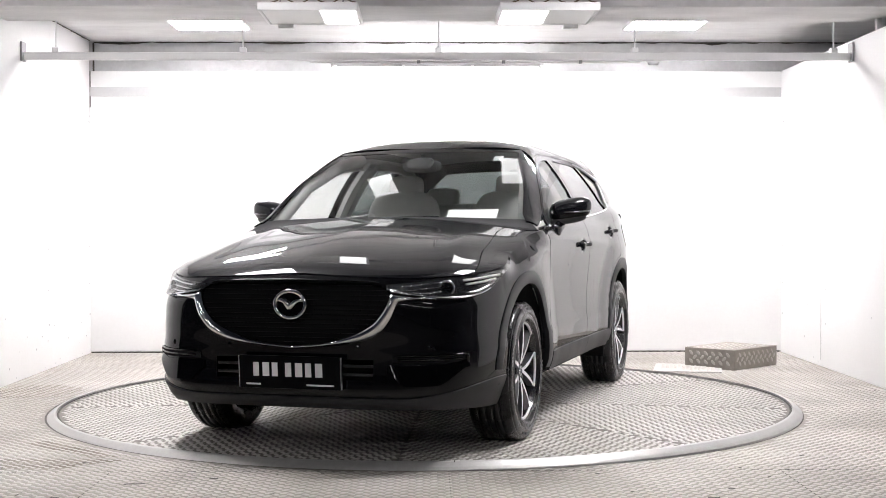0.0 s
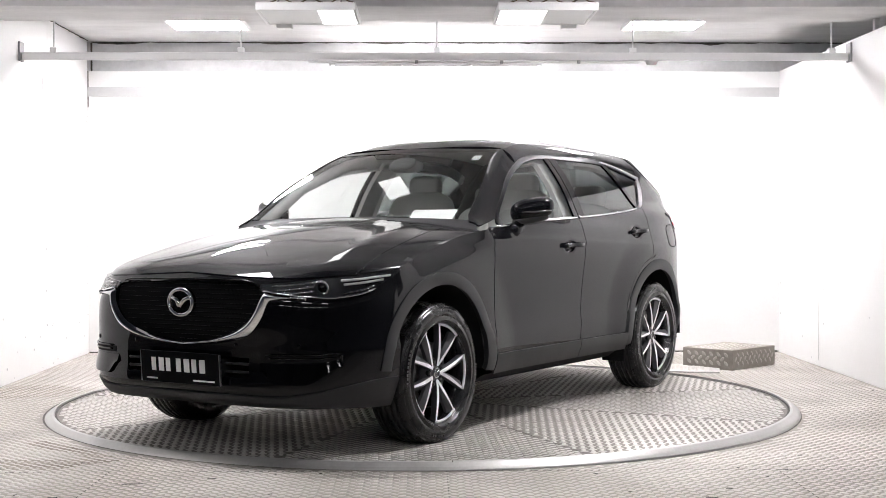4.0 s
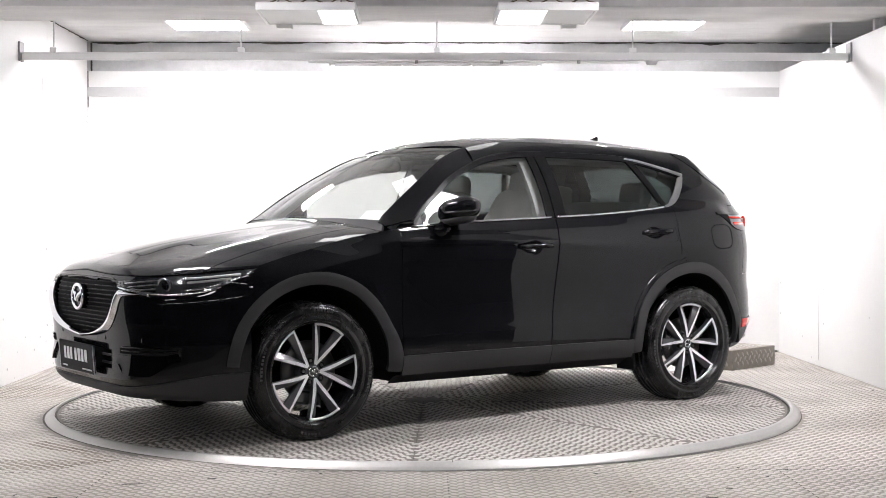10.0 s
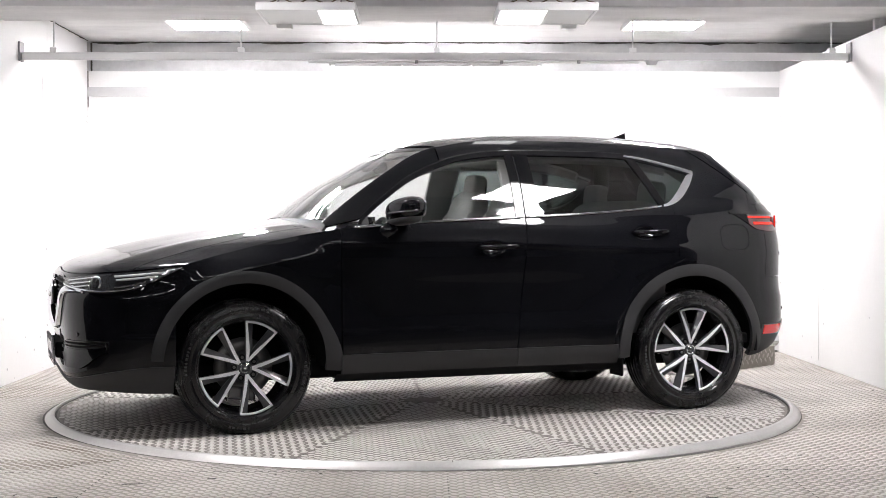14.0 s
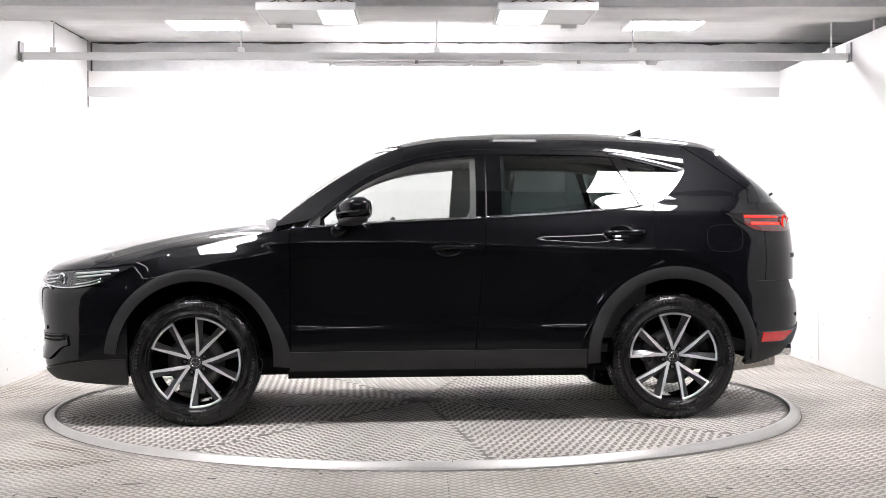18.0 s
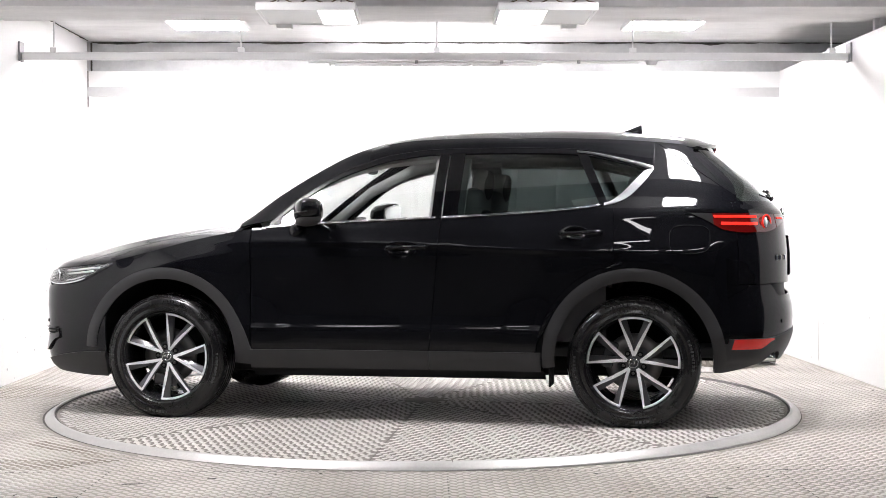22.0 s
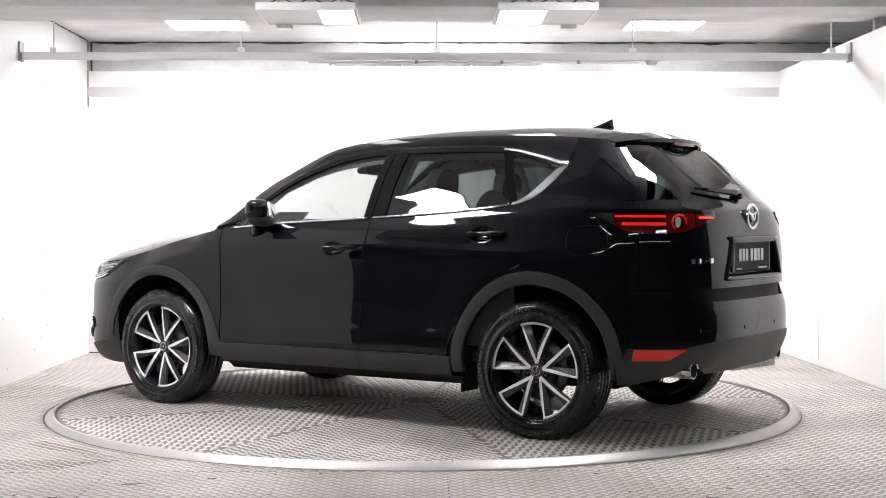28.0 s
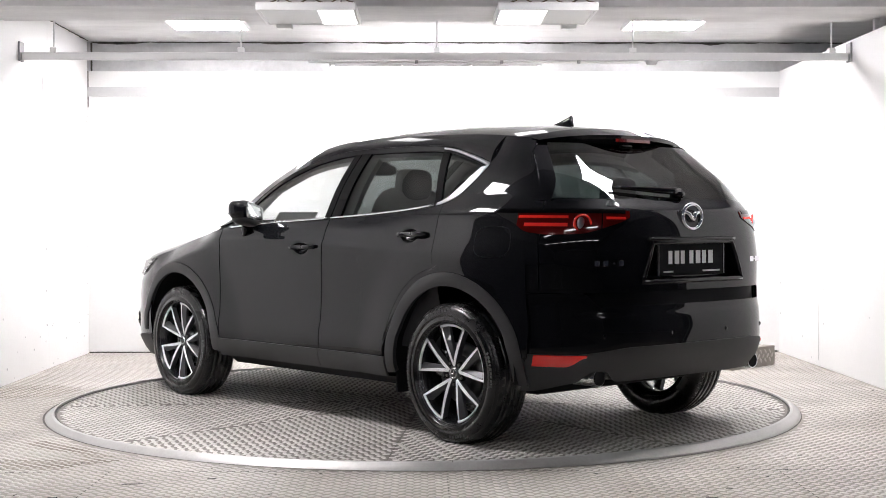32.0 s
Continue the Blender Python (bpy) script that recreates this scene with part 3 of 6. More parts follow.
# half width, nose and tail on the centre line, windscreen on the centre line: all by height
HALF = curve((0.16, 0.80), (0.22, 0.845), (0.28, 0.868), (0.36, 0.897), (0.44, 0.9045), (0.505, 0.9055), (0.545, 0.8990), (0.59, 0.8965), (0.65, 0.8970), (0.75, 0.9015), (0.85, 0.9095), (0.93, 0.9145),
             (1.0, 0.909), (1.07, 0.892), (1.13, 0.864), (1.20, 0.8301), (1.25, 0.8079), (1.30, 0.7821), (1.35, 0.7527), (1.40, 0.7197), (1.45, 0.6831), (1.50, 0.6429), (1.53, 0.617), (1.56, 0.590), (1.59, 0.557), (1.62, 0.515))
NOSE = curve((0.16, 2.12), (0.22, 2.19), (0.27, 2.245), (0.33, 2.266), (0.42, 2.262), (0.52, 2.268), (0.63, 2.283), (0.73, 2.288), (0.80, 2.280), (0.87, 2.245), (0.93, 2.17), (1.1, 1.95))
TAIL = curve((0.16, 2.02), (0.24, 2.10), (0.33, 2.160), (0.41, 2.205), (0.48, 2.228), (0.58, 2.235), (0.645, 2.230), (0.68, 2.220), (0.74, 2.212), (0.9, 2.208), (1.0, 2.200), (1.1, 2.188),
             (1.165, 2.170), (1.205, 2.135), (1.26, 2.082), (1.33, 2.010), (1.42, 1.900), (1.5, 1.802), (1.56, 1.735))
SCREEN = curve((1.0, 1.08), (1.12, 1.0), (1.15, 0.965), (1.33, 0.725), (1.45, 0.51), (1.565, 0.28), (1.62, 0.12))
FX, RX, NR, GX, NG = 0.9, -1.0, 3.9, -0.3, 8.0
NFZ = curve((0.25, 5.0), (0.5, 4.9), (0.70, 4.5), (0.82, 3.7), (1.0, 3.4))
WHEEL_X, HUB_Z, WHEEL_Z = 1.35, 0.360, 0.340


def rear_start(z):
    """Where the flank begins to turn in towards the tail: further back above the shoulder."""
    return RX - 0.33 * step(1.14, 1.34, z)


def side_y(x, z):
    w = HALF(z)
    rx = rear_start(z)
    if x < rx:
        q = min(1.0, (rx - x) / (TAIL(z) + rx))
        y = w * max(0.0, 1 - q ** NR) ** (1 / NR)
    else:
        y = w
        if x > FX:
            q = min(1.0, (x - FX) / (NOSE(z) - FX))
            nf = NFZ(z)
            y = w * max(0.0, 1 - q ** nf) ** (1 / nf)
        k = step(1.06, 1.16, z)
        if k and x > GX:
            q = min(1.0, (x - GX) / (SCREEN(z) - GX))
            y = y * (1 - k) + k * w * max(0.0, 1 - q ** NG) ** (1 / NG)
    if 0.85 < x < 1.72 and z < 1.12:
        top = SHOULDER(x)
        d = max(0.0, z - top + 0.12)
        y -= 0.55 * (d * d / 0.06 if d < 0.03 else d - 0.015) * step(0.85, 1.15, x) * step(1.71, 1.45, x)
    if x < -1.38 and z > 1.36:
        y += 0.018 * step(1.36, 1.56, z) * step(-1.38, -1.62, x)
    if -1.83 < x < -0.62 and 1.0 < z < 1.25:
        # rear wing: upright up to a crease, then leaning in
        d = z - 1.165
        flat = 0.909 - 0.17 * (z - 1.0) - 0.689 * (0.0 if d < -0.035 else d if d > 0.035 else (d + 0.035) ** 2 / 0.14)
        y += (flat - w) * step(-0.62, -1.46, x) * step(-1.83, -1.66, x)
    zc = 0.955 + 0.05 * step(-1.2, 0.3, x)
    y += 0.0075 * math.exp(-((z - zc) / 0.022) ** 2) * step(-1.45, -1.1, x) * step(1.3, 0.7, x)
    for cx in (WHEEL_X, -WHEEL_X):
        r = math.hypot(x - cx, z - HUB_Z)
        if r < 0.80:
            y += 0.020 * (1 - step(0.49, 0.79, r)) * step(0.30, 0.42, r)
    for hx, hz in ((-0.0625, 0.966), (-1.0375, 1.044)):
        if abs(x - hx) < 0.08 and abs(z - hz) < 0.042:
            y -= 0.024 * (1 - step(0.25, 1.0, math.hypot((x - hx) / 0.078, (z - hz) / 0.040)))
    return y


def nose_limit(z):
    return math.atan2(side_y(1.72, z), 1.72 - FX)


def nose(t, z):
    """Front face: t from -1 to 1 runs round the nose from one front wing to the other."""
    edge = nose_limit(z)
    f = t * edge
    a, w, nf = NOSE(z) - FX, HALF(z), NFZ(z)
    reach = lambda g: ((abs(math.cos(g)) / a) ** nf + (abs(math.sin(g)) / w) ** nf) ** (-1 / nf)
    # the bumper's ends meet the flared wings
    r = reach(f) * (1 + (math.hypot(1.72 - FX, side_y(1.72, z)) / reach(edge) - 1) * step(0.72, 1.0, abs(t)))
    return Vector((FX + r * math.cos(f), r * math.sin(f), z))


def tail_edge(z):
    rx = rear_start(z)
    return rx - (TAIL(z) + rx) * 0.70


def tail(t, z):
    """Rear face, t from -1 to 1 from one rear wing to the other."""
    x = tail_edge(z)
    rx = rear_start(z)
    f = t * math.atan2(side_y(x, z), rx - x)
    a, w = TAIL(z) + rx, HALF(z)
    r = ((abs(math.cos(f)) / a) ** NR + (abs(math.sin(f)) / w) ** NR) ** (-1 / NR)
    return Vector((rx - r * math.cos(f), r * math.sin(f), z))


def nose_t(y, z):
    """The t at which the nose has half width y."""
    lo, hi = 0.0, 1.0
    for _ in range(24):
        mid = (lo + hi) / 2
        if nose(mid, z).y < abs(y):
            lo = mid
        else:
            hi = mid
    return math.copysign(lo, y)


def tail_t(y, z):
    lo, hi = 0.0, 1.0
    for _ in range(24):
        mid = (lo + hi) / 2
        if tail(mid, z).y < abs(y):
            lo = mid
        else:
            hi = mid
    return math.copysign(lo, y)


# lines in side view
BELT = curve((-1.455, 1.405), (-1.40, 1.33), (-1.30, 1.24), (-1.2, 1.208), (-0.79, 1.168), (-0.26, 1.14), (0.36, 1.115), (0.72, 1.09))
GLASS_TOP = curve((-1.455, 1.407), (-1.30, 1.452), (-1.06, 1.505), (-0.9, 1.518), (-0.41, 1.525), (-0.2, 1.52), (0.04, 1.49), (0.22, 1.435), (0.37, 1.37), (0.55, 1.25), (0.68, 1.145), (0.72, 1.10))
ROOF_SIDE = curve((-1.85, 1.500), (-1.6, 1.545), (-1.2, 1.580), (-0.8, 1.596), (-0.4, 1.600), (-0.1, 1.592), (0.16, 1.552), (0.30, 1.505), (0.47, 1.412), (0.69, 1.268), (0.90, 1.115))
ROOF_MID = curve((-1.86, 1.567), (-1.7, 1.600), (-1.5, 1.626), (-1.19, 1.652), (-0.87, 1.665), (-0.52, 1.667), (-0.17, 1.653), (0.12, 1.618), (0.28, 1.566))
SHOULDER = curve((0.72, 1.09), (0.92, 1.066), (1.15, 1.025), (1.4, 0.965), (1.6, 0.915), (1.72, 0.884))
NOSE_TOP = curve((0, 0.872), (0.4, 0.852), (0.54, 0.848), (0.7, 0.856), (0.85, 0.868), (1.0, 0.884))
HOOD_MID = curve((0.98, 1.140), (1.11, 1.128), (1.38, 1.093), (1.72, 1.035), (2.00, 0.970), (2.12, 0.936), (2.205, 0.902), (2.24, 0.872))


def hood_pt(a, b):
    """Bonnet and wing tops: a from nose to windscreen, b from -1 to 1 across."""
    s, b = (1 if b >= 0 else -1), abs(b)
    q = max(0.0, (b - 0.62) / 0.38)
    w, wz = b * b, 0.14 * min(1.0, b / 0.62) ** 2 + 0.86 * (0.45 * q + 0.55 * q ** 2.2)
    xm = 2.238 + (0.985 - 2.238) * a
    c = Vector((xm, 0, HOOD_MID(xm)))
    xe = 1.72 + (0.92 - 1.72) * a
    e = Vector((xe, side_y(xe, SHOULDER(xe)), SHOULDER(xe)))
    c0, c1 = Vector((2.238, 0, HOOD_MID(2.238))), Vector((0.985, 0, HOOD_MID(0.985)))
    e0, e1 = Vector((1.72, side_y(1.72, SHOULDER(1.72)), SHOULDER(1.72))), Vector((0.92, side_y(0.92, SHOULDER(0.92)), SHOULDER(0.92)))
    front = nose(b, NOSE_TOP(b))
    back = Vector((c1.x + (e1.x - c1.x) * w, e1.y * b, c1.z + (e1.z - c1.z) * w))
    p = Vector()
    for i, k in ((0, w), (1, b), (2, wz)):
        p[i] = (1 - k) * c[i] + k * e[i] + (1 - a) * (front[i] - (1 - k) * c0[i] - k * e0[i]) + a * (back[i] - (1 - k) * c1[i] - k * e1[i])
    rise = math.sin(math.pi * min(1, max(0, a))) ** 0.7
    p.z += rise * (0.006 * math.exp(-((b - 0.63) / 0.06) ** 2) - 0.005 * math.exp(-((b - 0.36) / 0.16) ** 2))
    p.y *= s
    return p


def roof_pt(a, b):
    """Roof: a from rear to front."""
    x = (-1.70 + 0.10 * b * b) * (1 - a) + (0.28 - 0.12 * b * b) * a
    zm, ze = ROOF_MID(x), ROOF_SIDE(x)
    return Vector((x, b * side_y(x, ze), zm - (zm - ze) * abs(b) ** 2.8))


def screen_pt(a, b):
    """Windscreen: a from cowl to roof, b across."""
    xm = 0.985 + (0.28 - 0.985) * a
    lo, hi = 1.0, 1.62
    for _ in range(24):
        mid = (lo + hi) / 2
        if SCREEN(mid) > xm:
            lo = mid
        else:
            hi = mid
    xe = 0.90 + (0.16 - 0.90) * a
    ze = ROOF_SIDE(xe)
    w = b * b
    return Vector((xm + (xe - xm) * w, b * side_y(xe, ze), lo + (ze - lo) * abs(b) ** (2 + 0.8 * min(1.0, max(0.0, a)))))


def sheet(f, nu, nv, out, flange=0.012, bm=None, holes=None, bevel=0.0):
    """A grid of f(u, v), faced towards out, with its edge turned in over a narrow bevel."""
    bm = bm or bmesh.new()
    g = [[bm.verts.new(f(i / nu, j / nv)) for j in range(nv + 1)] for i in range(nu + 1)]
    faces = []
    total = Vector()
    for i in range(nu):
        for j in range(nv):
            if holes and holes((i + 0.5) / nu, (j + 0.5) / nv):
                continue
            q = (g[i][j], g[i + 1][j], g[i + 1][j + 1], g[i][j + 1])
            n = (q[2].co - q[0].co).cross(q[3].co - q[1].co)
            total += n
            faces.append(q)
    flip = total.dot(Vector(out)) < 0
    made = [bm.faces.new(q[::-1] if flip else q) for q in faces]
    for row in g:
        for v in row:
            if not v.link_faces:
                bm.verts.remove(v)
    if flange:
        for fc in made:
            fc.normal_update()
        made_set = set(made)
        edges = [e for fc in made for e in fc.edges if len(e.link_faces) == 1]
        moved, lipped, away = {}, {}, {}
        for e in edges:
            fc = [f for f in e.link_faces if f in made_set][0]
            o = (e.verts[0].co + e.verts[1].co) / 2 - fc.calc_center_median()
            d = (e.verts[1].co - e.verts[0].co).normalized()
            o -= d * o.dot(d)
            for v in e.verts:
                away[v] = away.get(v, Vector()) + o.normalized()
        for v, o in away.items():
            n = sum((fc.normal for fc in v.link_faces), Vector()).normalized()
            lipped[v] = v.co + (o.normalized() - n) * bevel
            moved[v] = lipped[v] - n * flange
        lip = {v: bm.verts.new(c) for v, c in lipped.items()} if bevel else {v: v for v in moved}
        twin = {v: bm.verts.new(c) for v, c in moved.items()}
        for e in edges:
            e.smooth = False
            fc = [f for f in e.link_faces if f in made_set][0]
            lp = [l for l in fc.loops if l.edge == e][0]
            a, b = lp.vert, lp.link_loop_next.vert
            if bevel:
                bm.faces.new((b, a, lip[a], lip[b]))
                bm.edges.get((lip[a], lip[b])).smooth = False
            bm.faces.new((lip[b], lip[a], twin[a], twin[b]))
    return bm


def side_sheet(s, xl, xr, zb, zt, nx, nz, lift=0.0, flange=0.012, bm=None, bevel=0.0):
    """A piece of the car's flank between two edges xl(z), xr(z) and two lines zb(x), zt(x)."""
    def f(u, v):
        x = xl(0.8) + (xr(0.8) - xl(0.8)) * u
        z = 0.8
        for _ in range(5):
            z = zb(x) + (zt(x) - zb(x)) * v
            x = xl(z) + (xr(z) - xl(z)) * u
        return Vector((x, s * (side_y(x, z) + lift), z))
    return sheet(f, nx, nz, (0, s, 0), flange, bm, None, bevel)


def blob(cx, cy, cz, sx, sy, sz, power=3.0, nu=20, nv=12, bm=None, m=None):
    """A rounded block: a superellipsoid."""
    bm = bm or bmesh.new()
    e = 2 / power
    pw = lambda c: math.copysign(abs(c) ** e, c)
    rows = []
    for j in range(1, nv):
        ph = -math.pi / 2 + math.pi * j / nv
        rows.append([(sx * pw(math.cos(ph)) * pw(math.cos(2 * math.pi * i / nu)), sy * pw(math.cos(ph)) * pw(math.sin(2 * math.pi * i / nu)), sz * pw(math.sin(ph))) for i in range(nu)])
    put = lambda c: bm.verts.new((m @ Vector(c) if m else Vector(c)) + Vector((cx, cy, cz)))
    rows = [[put(c) for c in r] for r in rows]
    lo, hi = put((0, 0, -sz)), put((0, 0, sz))
    for a, b in zip(rows, rows[1:]):
        for i in range(nu):
            bm.faces.new((a[i], a[(i + 1) % nu], b[(i + 1) % nu], b[i]))
    for i in range(nu):
        bm.faces.new((lo, rows[0][(i + 1) % nu], rows[0][i]))
        bm.faces.new((hi, rows[-1][i], rows[-1][(i + 1) % nu]))
    return bm


def nose_t_at_x(x, z):
    lo, hi = 0.0, 1.0
    for _ in range(24):
        mid = (lo + hi) / 2
        if nose(mid, z).x > x:
            lo = mid
        else:
            hi = mid
    return lo

# ---- the car's body panels ----
car = thing("car", "glossy black compact sport utility car on the turntable", "car", turn(0, pose(*CAR_ON_TABLE)))
G = 0.0040
SEAM_B = curve((0.35, -0.212), (0.58, -0.232), (1.14, -0.283), (1.6, -0.30))
ARCH_PAINT = 0.485


def arch_line(cx, base, r=ARCH_PAINT):
    return lambda x: max(base, HUB_Z + math.sqrt(max(0.0, r * r - (x - cx) ** 2)))


def rear_seam(z):
    return max(-1.247, -WHEEL_X + math.sqrt(max(0.0, 0.53 ** 2 - (z - HUB_Z) ** 2))) if z < HUB_Z + 0.53 else -1.247


part("bonnet", sheet(lambda u, v: hood_pt(0.004 + 0.983 * u, -0.80 + 1.6 * v), 44, 60, (0, 0, 1), bevel=0.0036), M_PAINT, car, "", True)
part("roof", sheet(lambda u, v: roof_pt(u, -1 + 2 * v), 50, 40, (0, 0, 1)), M_PAINT, car, "", True)
part("windscreen", sheet(lambda u, v: screen_pt(0.03 + 0.955 * u, -0.975 + 1.95 * v) - Vector((0, 0, 0.003)), 24, 40, (1, 0, 0.5), 0), M_GLASS, car, "clear windscreen", True)
bm = sheet(lambda u, v: screen_pt(0.91 + 0.088 * u, -0.97 + 1.94 * v), 4, 40, (1, 0, 0.5), 0)
part("screen_border", bm, M_GLOSS_BLACK, car, "black band round the windscreen", True)
part("cowl", sheet(lambda u, v: hood_pt(0.985 + 0.02 * u, -0.99 + 1.98 * v) * (1 - u) + (screen_pt(0.035, -0.99 + 1.98 * v) - Vector((0, 0, 0.005))) * u - Vector((0, 0, 0.004)), 3, 40, (0, 0, 1), 0.02), M_CLAD, car, "black plastic cowl under the windscreen", True)

for s in (-1, 1):
    # front wing: top strip and flank
    bm = sheet(lambda u, v: hood_pt(0.006 + 0.992 * u, s * (0.808 + 0.192 * v)), 44, 14, (0, 0, 1), 0.006)
    side_sheet(s, lambda z: 1.72, lambda z: 0.823 + G, arch_line(WHEEL_X, 0.40), SHOULDER, 60, 30, 0, 0.006, bm)
    side_sheet(s, lambda z: 0.823 + G, lambda z: 0.715, lambda x: 1.03, lambda x: SHOULDER(x) - 0.001, 8, 4, -0.004, 0.004, bm)
    part("front_wing", bm, M_PAINT, car, "", True)
    # doors
    fd = part("front_door", side_sheet(s, lambda z: 0.823 - G, lambda z: SEAM_B(z) + G, lambda x: 0.395, lambda x: BELT(x) - 0.004, 84, 64, bevel=0.0036), M_PAINT, car, "", True)
    rd = part("rear_door", side_sheet(s, lambda z: SEAM_B(z) - G, lambda z: rear_seam(z) + G, lambda x: 0.395, lambda x: BELT(x) - 0.004, 84, 64, bevel=0.0036), M_PAINT, car, "", True)
    # rear wing, shoulder to roof
    bm = side_sheet(s, rear_seam, tail_edge, arch_line(-WHEEL_X, 0.45), lambda x: BELT(x) - 0.003 if x > -1.455 else 1.402, 60, 56, 0, 0.006, None, 0.0036)
    side_sheet(s, lambda z: -1.453, tail_edge, lambda x: 1.402, lambda x: ROOF_SIDE(x), 18, 14, 0, 0.004, bm)
    part("rear_wing", bm, M_PAINT, car, "", True)
    # frame over the side windows
    def pillar(u, v):
        """Front pillar: rounds from the windscreen's edge over to the side window's frame."""
        x = 0.90 - 0.74 * u
        lo = (GLASS_TOP(x) if x < 0.70 else 1.122 - 0.20 * (x - 0.70)) + 0.012
        inner, ridge = screen_pt(u, s * 0.968), screen_pt(u, s)
        outer = Vector((x, s * (side_y(x, lo) + 0.001), lo))
        ridge = ridge + (ridge - (inner + outer) / 2) * 0.45
        return inner * (1 - v) ** 2 + ridge * 2 * v * (1 - v) + outer * v * v
    part("front_pillar_skin", sheet(pillar, 40, 12, (0.5, s, 0.3), 0.010), M_PAINT, car, "", True)

    def rail(u, v):
        x = 0.175 - 1.631 * u
        lo, hi = (GLASS_TOP(x) if x < 0.70 else 1.122 - 0.20 * (x - 0.70)) + 0.012, ROOF_SIDE(x)
        z = lo + (hi - lo) * v
        return Vector((x, s * (side_y(x, z) + 0.001 + (0.13 - 0.07 * step(0.1, 0.5, x)) * max(0.0, hi - lo) * math.sin(math.pi * v)), z))
    part("roof_rail", sheet(rail, 70, 10, (0, s, 0), 0.012), M_PAINT, car, "", True)
    part("window_frame", side_sheet(s, lambda z: 0.718, lambda z: -1.452, lambda x: GLASS_TOP(x) - 0.016, lambda x: GLASS_TOP(x) + 0.012, 70, 3, 0.0), M_FRAME, car, "matt black window frame", True)

    # glass
    glass = lambda x: GLASS_TOP(x) - 0.014
    part("front_window", side_sheet(s, lambda z: 0.66, lambda z: SEAM_B(z) + 0.055, BELT, glass, 30, 14, -0.008, 0), M_GLASS, fd, "clear front window", True)
    part("rear_window_glass", side_sheet(s, lambda z: SEAM_B(z) - 0.085, lambda z: -1.02 - (1.52 - z) * 0.48, BELT, glass, 30, 14, -0.008, 0), M_PRIVACY, rd, "dark tinted rear window", True)
    part("quarter_window", side_sheet(s, lambda z: -1.075 - (1.52 - z) * 0.44, lambda z: -1.435, lambda x: BELT(x) + 0.004, glass, 24, 10, -0.008, 0), M_PRIVACY, car, "small dark quarter window", True)
    part("window_divider", side_sheet(s, lambda z: -1.02 - (1.52 - z) * 0.48 + 0.004, lambda z: -1.075 - (1.52 - z) * 0.44, BELT, glass, 4, 12, 0.001), M_GLOSS_BLACK, car, "black divider between rear windows", True)
    part("pillar_trim", side_sheet(s, lambda z: SEAM_B(z) + 0.058, lambda z: SEAM_B(z) + G, BELT, glass, 4, 12, 0.002), M_GLOSS_BLACK, fd, "gloss black centre pillar trim", True)
    part("pillar_trim", side_sheet(s, lambda z: SEAM_B(z) - G, lambda z: SEAM_B(z) - 0.088, BELT, glass, 4, 12, 0.002), M_GLOSS_BLACK, rd, "gloss black centre pillar trim", True)
    # chrome line under the glass that kicks up behind the quarter window
    pts = [(x, s * (side_y(x, BELT(x)) + 0.004), BELT(x)) for x in [0.74 - 0.03 * k for k in range(34)]]
    part("belt_moulding", tube([p for p in pts if p[0] > SEAM_B(1.14) + 0.004], 0.0065, 8), M_CHROME, fd, "thin chrome window moulding", True)
    part("belt_moulding", tube([(x, s * (side_y(x, BELT(x)) + 0.004), BELT(x)) for x in [-0.290 - 0.0304 * k for k in range(30)]], 0.0065, 8), M_CHROME, rd, "thin chrome window moulding", True)
    bm = side_sheet(s, lambda z: -1.19, lambda z: -1.454, lambda x: BELT(x) - 0.003, lambda x: BELT(x) + 0.010 + 0.05 * step(-1.2, -1.36, x) - 0.048 * step(-1.40, -1.453, x), 26, 4, 0.006, 0.01)
    part("quarter_moulding", bm, M_SATIN, car, "broad satin chrome moulding behind the quarter window", True)
    pts = [(x, s * (side_y(x, GLASS_TOP(x)) + 0.005), GLASS_TOP(x) + 0.002) for x in [-1.450 + 0.0265 * k for k in range(17)]]
    part("quarter_top_moulding", tube(pts, lambda q: 0.011 - 0.006 * q, 8), M_SATIN, car, "satin chrome moulding over the quarter window", True)
    part("drip_moulding", tube([(x, s * (side_y(x, GLASS_TOP(x) + 0.012) + 0.001), GLASS_TOP(x) + 0.012) for x in [0.70 - 0.035 * k for k in range(61)]], 0.003, 6), M_FRAME, car, "", True)

    # cladding: arches and sill
    for cx, ri, ro, a0, a1 in ((WHEEL_X, 0.434, 0.500, 4, 186), (-WHEEL_X, 0.428, 0.498, -6, 186)):
        def arch(u, v, cx=cx, ri=ri, ro=ro, a0=a0, a1=a1, s=s):
            a = math.radians(a0 + (a1 - a0) * u)
            wide = 0.035 * step(150, 186, math.degrees(a)) if cx > 0 else 0.0
            r = ri + (ro + wide - ri) * v
            x, z = cx + r * math.cos(a), HUB_Z + r * math.sin(a)
            y = side_y(x, z) if x < 1.72 else abs(nose(nose_t_at_x(x, z), z).y)
            return Vector((x, s * (y + 0.010 - 0.004 * abs(2 * v - 1) ** 3), z))
        part("wheel_arch_trim", sheet(arch, 60, 6, (0, s, 0), 0.03), M_CLAD, car, "grained black plastic wheel arch", True)
    part("sill_trim", side_sheet(s, lambda z: 0.825, lambda z: SEAM_B(0.4) + 0.002, lambda x: 0.285, lambda x: 0.392, 30, 8, 0.012), M_CLAD, car, "grained black plastic sill", True)
    part("sill_trim", side_sheet(s, lambda z: SEAM_B(0.4) - 0.002, lambda z: -0.845, lambda x: 0.285, lambda x: 0.392, 24, 8, 0.012), M_CLAD, car, "grained black plastic sill", True)
